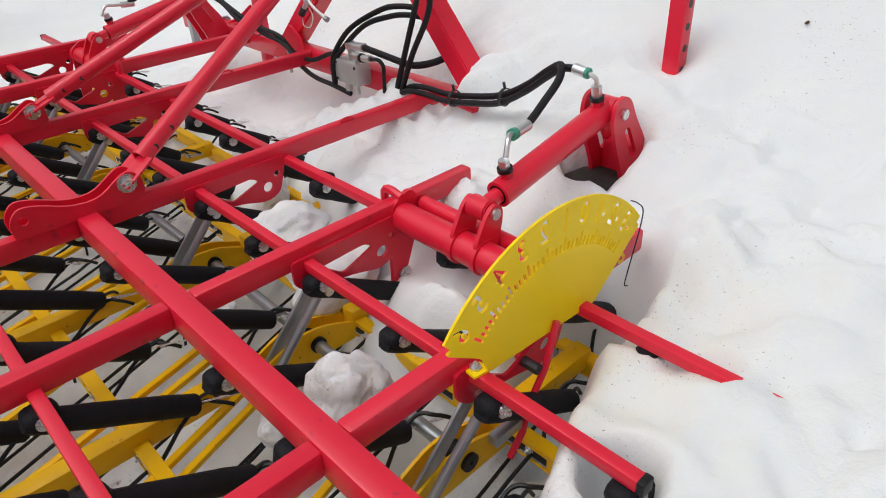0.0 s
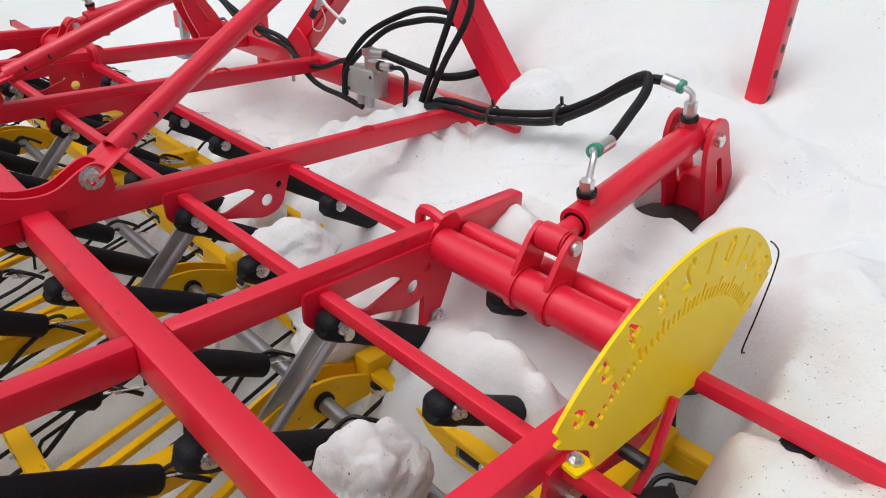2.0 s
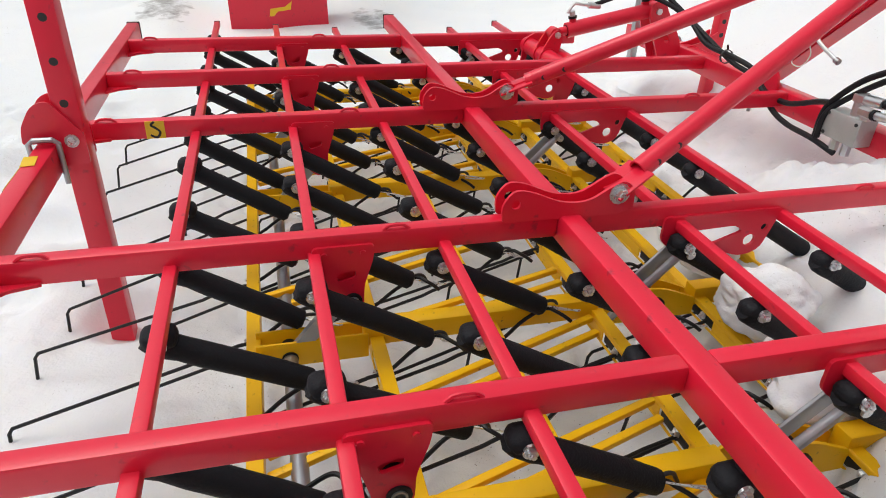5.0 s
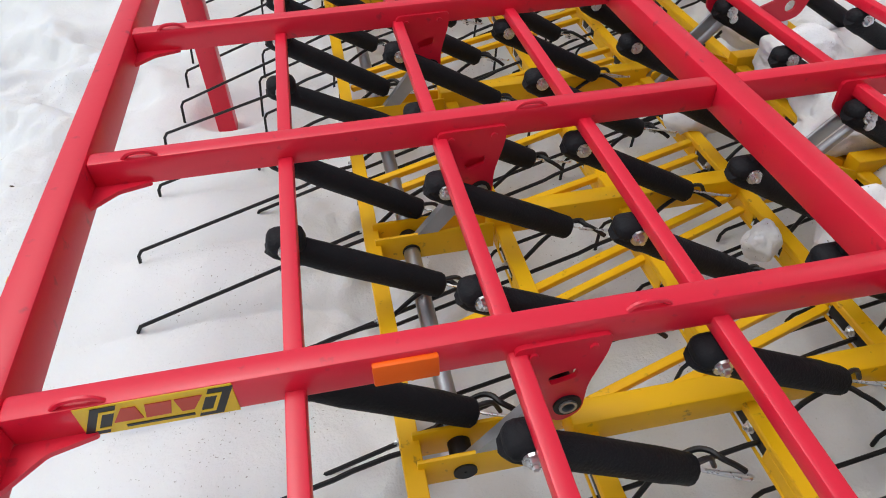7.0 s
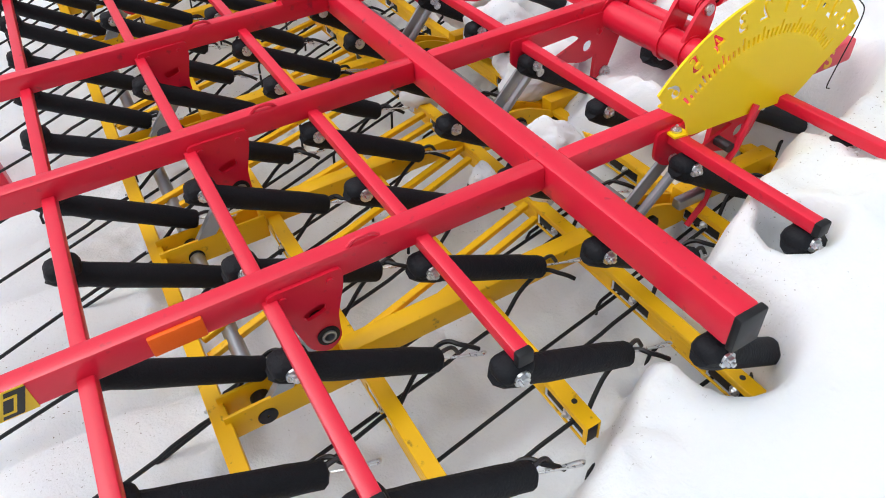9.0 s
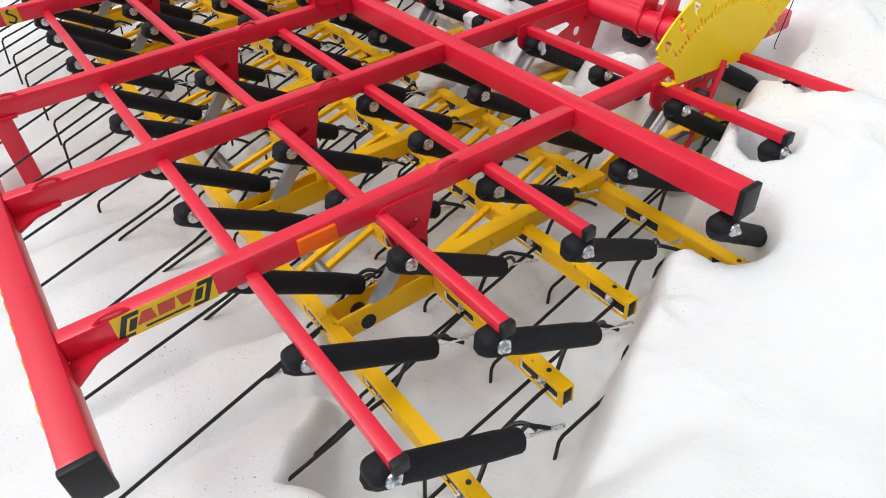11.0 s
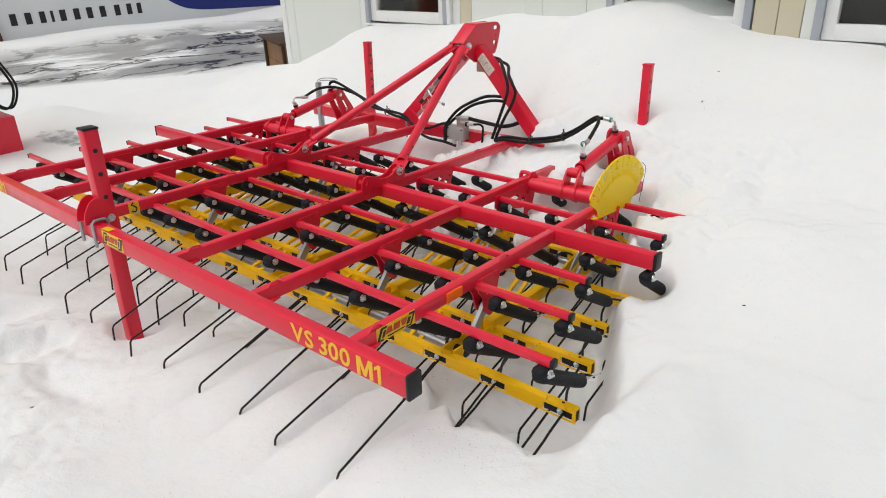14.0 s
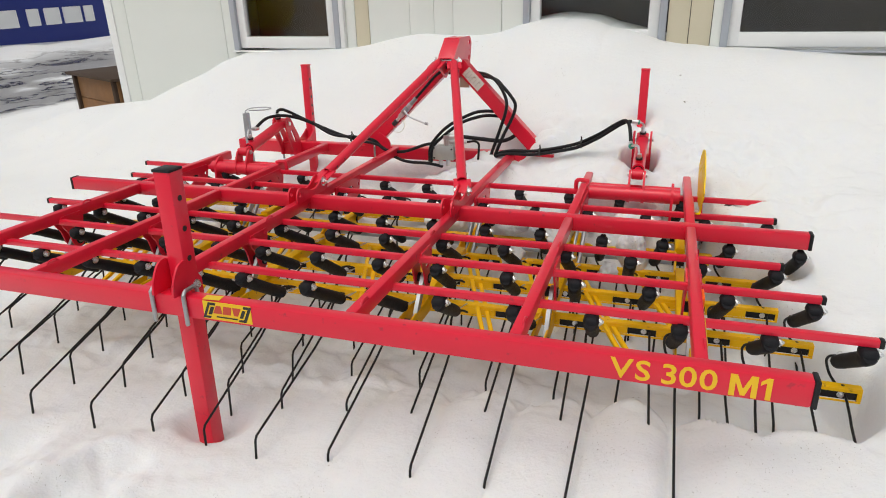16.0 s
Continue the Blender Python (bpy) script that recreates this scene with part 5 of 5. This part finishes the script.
# ---- building: panel cabin ----
WY = 3.34
WTOP, X0, X1 = 3.0, -3.46, 6.0
WINDOWS = ((-2.215, -1.395, 0.905, 2.3), (0.075, 0.885, 0.955, 2.3), (1.315, 2.60, 0.935, 2.3), (3.6, 4.8, 0.955, 2.3))
house = tagged(empty("cabin_building", ((X0 + X1) / 2, WY + 1.5, 0)), "pale panel-clad cabin with white plastic windows", "building")
house_m = Matrix.Translation((-(X0 + X1) / 2, -WY - 1.5, 0))


def hpart(name, bm, mat, parent=None, label=""):
    if parent is None:
        bmesh.ops.transform(bm, matrix=house_m, verts=bm.verts)
        return part(name, bm, mat, house, label)
    bmesh.ops.transform(bm, matrix=house_m, verts=bm.verts)
    return part(name, bm, mat, parent, label)


def wall_box(x0, x1, z0, z1, mat, y=WY, d=0.10, name="wall_panel"):
    if x1 - x0 < 0.01:
        return None
    return hpart(name, box(((x0 + x1) / 2, y + d / 2, (z0 + z1) / 2), (x1 - x0, d, z1 - z0), 0.003), mat)


# panels between the joints, cut round the windows
joints = [X0, -3.27, -2.345, -1.29, -1.215, -1.105, -0.79, -0.61, -0.47, -0.125, 0.945, 1.075, 1.205, 2.75, 3.3, 4.95, X1]
CREAMS, FAINT = (-1.215, 0.945, 1.075), (-0.79, -0.61, -0.47, 0.945)
for a, b in zip(joints, joints[1:]):
    mat = CREAM if a in CREAMS else WALLM
    a2, b2 = a + (0.0006 if a in FAINT else 0.002), b - (0.0006 if b in FAINT else 0.002)
    spans = [w for w in WINDOWS if w[0] - 0.05 < b and w[1] + 0.05 > a]
    if not spans:
        wall_box(a2, b2, -0.2, WTOP, mat)
        continue
    w = spans[0]
    wall_box(a2, w[0] - 0.05, -0.2, WTOP, mat)
    wall_box(w[1] + 0.05, b2, -0.2, WTOP, mat)
    wall_box(max(a2, w[0] - 0.05), min(b2, w[1] + 0.05), -0.2, w[2] - 0.04, mat)
    wall_box(max(a2, w[0] - 0.05), min(b2, w[1] + 0.05), w[3] + 0.04, WTOP, mat)
for j in joints[1:-1]:
    if j not in FAINT:
        hpart("joint", box((j, WY + 0.052, 1.4), (0.012, 0.08, 3.2), 0), SEAL)
# corner trim, roof edge, other walls
hpart("corner_trim", box((X0 + 0.03, WY - 0.004, 1.4), (0.07, 0.012, 3.2), 0.002), PVC)
hpart("wall_side", box((X0 + 0.05, WY + 1.6, 1.4), (0.10, 3.0, 3.2), 0.003), WALLM)
hpart("wall_side", box((X1 - 0.05, WY + 1.6, 1.4), (0.10, 3.0, 3.2), 0.003), WALLM)
hpart("wall_back", box(((X0 + X1) / 2, WY + 3.15, 1.4), (X1 - X0, 0.10, 3.2), 0.003), WALLM)
hpart("roof", box(((X0 + X1) / 2, WY + 1.5, WTOP + 0.08), (X1 - X0 + 0.3, 3.5, 0.14), 0.01), FLASH)
for k, (a, b, z0, z1) in enumerate(WINDOWS):
    fr = None
    for c, s in (((a + 0.025, z0, z1), 0), ((b - 0.025, z0, z1), 0)):
        fr = box((c[0], WY + 0.045, (z0 + z1) / 2), (0.065, 0.06, z1 - z0), 0.006, bm=fr)
    for z in (z0 + 0.04, z1 - 0.04):
        fr = box(((a + b) / 2, WY + 0.045, z), (b - a, 0.058, 0.085), 0.006, bm=fr)
    win = hpart("window", fr, PVC, None, "white plastic window")
    hpart("pane", box(((a + b) / 2, WY + 0.05, (z0 + z1) / 2), (b - a - 0.08, 0.008, z1 - z0 - 0.12), 0), GLASS, win, "dark reflecting glass").visible_shadow = False
    hpart("sill", box(((a + b) / 2, WY - 0.012, z0 - 0.022), (b - a + 0.10, 0.060, 0.012), 0.003), PVC if k == 0 else FLASH, win)
    for x in (a - 0.03, b + 0.03):
        hpart("flashing", box((x, WY + 0.012, (z0 + z1) / 2), (0.045, 0.05, z1 - z0 + 0.06), 0.004), FLASH, win, "grey metal reveal")
    # a dark sheet stands in for the unlit depth of the room behind
    hpart("room_lining", box(((a + b) / 2, WY + 0.75, (z0 + z1) / 2), (b - a + 0.6, 0.02, z1 - z0 + 0.6), 0), ROOMBROWN if k == 0 else ROOM, win)
# white glazing bars
hpart("glazing_bar", box((-1.315, WY - 0.002, 1.6), (0.035, 0.05, 1.5), 0.004), PVC)

# ---- wooden crate by the cabin's corner ----
crate = tagged(empty("wooden_crate", (-3.88, 3.75, -0.06)), "brown board crate standing in snow by the cabin", "crate")
ang = Matrix.Rotation(radians(-23), 4, "Z")
for k in range(3):
    part("board", box((0.01 * k, -0.20, 0.16 + 0.205 * k), (0.86, 0.03, 0.20), 0.004, ang), OAK, crate)
for s in (-0.42, 0.42):
    part("post", box((s, -0.22, 0.33), (0.05, 0.05, 0.68), 0.004, ang), BARK, crate)
    part("side_board", box((s, 0.05, 0.33), (0.03, 0.50, 0.64), 0.004, ang), OAK, crate)
part("lid", box((0, 0.02, 0.69), (0.98, 0.60, 0.025), 0.004, ang), BARK, crate)

# ---- hoarding beyond the yard ----
hoarding = tagged(empty("hoarding", (-13.4, 8.5, 0)), "white and blue printed hoarding behind a snow bank", "sign board")
part("panel", box((0, 0, 1.6), (0.08, 10.0, 3.6), 0.01), BANNERW, hoarding)
blue = [(-1.45, 3.4), (-1.45, 0.95, 0.2), (-1.2, 0.62, 0.3), (-0.75, 0.34, 0.4), (-0.2, 0.25, 0.3), (0.5, 0.22), (5.0, 0.05), (5.0, 3.4)]
part("blue_field", plate(rounded(blue, 0.05, 6), 0.012, side_plane(0.048)), BANNERB, hoarding, "blue printed field")
# plain bars where the lettering stands
for y0, y1 in ((-4.50, -4.28), (-4.22, -4.00), (-3.94, -3.74), (-3.70, -3.60), (-3.55, -3.33), (-3.27, -3.05), (-3.0, -2.78), (-2.72, -2.50), (-2.40, -2.18), (-2.12, -1.92), (-1.88, -1.70)):
    part("bar", box((0.046, (y0 + y1) / 2, 0.43), (0.012, (y1 - y0) * 0.55, 0.22), 0.003), INK, hoarding, "dark lettering as a bar")
for y0, y1 in ((0.55, 1.02), (1.18, 1.70), (1.85, 2.36), (2.62, 2.95), (3.1, 3.55), (3.65, 4.2), (4.3, 4.6)):
    part("bar", box((0.060, (y0 + y1) / 2, 0.70), (0.012, y1 - y0, 0.38), 0.02), BARWHITE, hoarding, "white lettering as a bar")
part("bar", box((0.060, -0.2, 1.28), (0.012, 1.6, 0.30), 0.02), BARWHITE, hoarding, "white lettering as a bar")
for k in range(7):
    rng = random.Random(70 + k)
    lean = Matrix.Rotation(radians(rng.uniform(-4, 4)), 4, "X")
    part("plank", box((0, 0, 0), (0.05, 0.115, 2.2 + rng.uniform(-0.1, 0.2)), 0.012, Matrix.Translation((0.12 + 0.02 * (k % 2), -4.82 - 0.125 * k, 1.15 + 0.04 * k)) @ lean), RUSTPOST, hoarding, "weathered maroon plank")

# ---- seed spreader beside the harrow ----
spreader = tagged(empty("seed_spreader", (-3.95, 0.52, 0.0)), "red pneumatic seed spreader with a yellow hopper in snow", "farm implement")
o = [(-0.33, 0.0), (0.34, 0.0), (0.345, 0.385), (-0.325, 0.390)]
base = part("front_sheet", plate(rounded(o, 0.006, 2), 0.010, side_plane(0.23)), RED, spreader)
part("side_sheet", box((0.03, 0.34, 0.19), (0.40, 0.010, 0.38), 0.003), RED, spreader)
part("side_sheet", box((0.03, -0.32, 0.19), (0.40, 0.010, 0.38), 0.003), RED, spreader)
part("top_sheet", box((0.03, 0.01, 0.388), (0.42, 0.67, 0.010), 0.003), RED, spreader)
part("mark", plate([(-0.06, 0.19), (-0.03, 0.19), (0.0, 0.22), (0.09, 0.23), (0.10, 0.285), (0.05, 0.25), (-0.05, 0.24)], 0.002, side_plane(0.237)), LETTER, spreader, "yellow mark as a plain shape", smooth=0)
part("neck", box((0.0, 0.02, 0.47), (0.30, 0.34, 0.17), 0.01), RED, spreader)
body = part("fan_housing", box((0.02, 0.02, 0.68), (0.42, 0.46, 0.30), 0.02), RED, spreader)
for k in range(7):
    part("louvre", box((0.233, -0.02, 0.755 - k * 0.011), (0.004, 0.26, 0.005), 0.001), CAP, body)
part("mark", box((0.2315, 0.02, 0.64), (0.003, 0.13, 0.035), 0.001), LETTER, body, "yellow mark as a plain bar")
o = [(-0.36, 1.42), (-0.36, 1.02, 0.05), (-0.22, 0.84, 0.05), (0.24, 0.84, 0.05), (0.34, 1.02, 0.05), (0.34, 1.42)]
part("hopper", plate(rounded(o, 0.03, 5), 0.62, side_plane(0.0)), DIAL, spreader, "yellow plastic seed hopper")
part("hopper_lid", box((0, -0.01, 1.45), (0.66, 0.74, 0.06), 0.02), CAP, spreader)
for dy, r in ((0.30, 0.010), (0.325, 0.009)):
    bm = sweep(curve_points([(0.16, 0.24, 0.78), (0.20, dy, 0.84), (0.22, dy + 0.06, 0.74), (0.22, dy + 0.10, 0.60), (0.20, dy + 0.06, 0.47), (0.18, dy, 0.45), (0.14, 0.24, 0.52)], 8), r, 8)
    part("cable", bm, HOSE, spreader, "black cable loop")

# ---- small litter on the snow ----
for k, (x, y, ln, a) in enumerate(((1.081, 2.34, 0.030, 100), (0.62, -0.62, 0.03, 20), (1.05, 2.6, 0.012, 10), (0.10, -0.42, 0.014, 70), (1.75, 1.05, 0.010, 30), (0.95, -0.35, 0.022, 120))):
    z = float(snow_height(x, y))
    m = Matrix.Translation((x, y, z + 0.003)) @ Matrix.Rotation(radians(a), 4, "Z")
    bm = bmesh.new()
    bmesh.ops.create_icosphere(bm, subdivisions=2, radius=1)
    bmesh.ops.transform(bm, matrix=m @ Matrix.Diagonal((ln / 2, ln / 7, 0.002, 1)), verts=bm.verts)
    ob = link("dead_leaf", bm, BARK)
    tagged(ob, "tiny brown leaf scrap lying on snow", "litter", "litter on the snow")
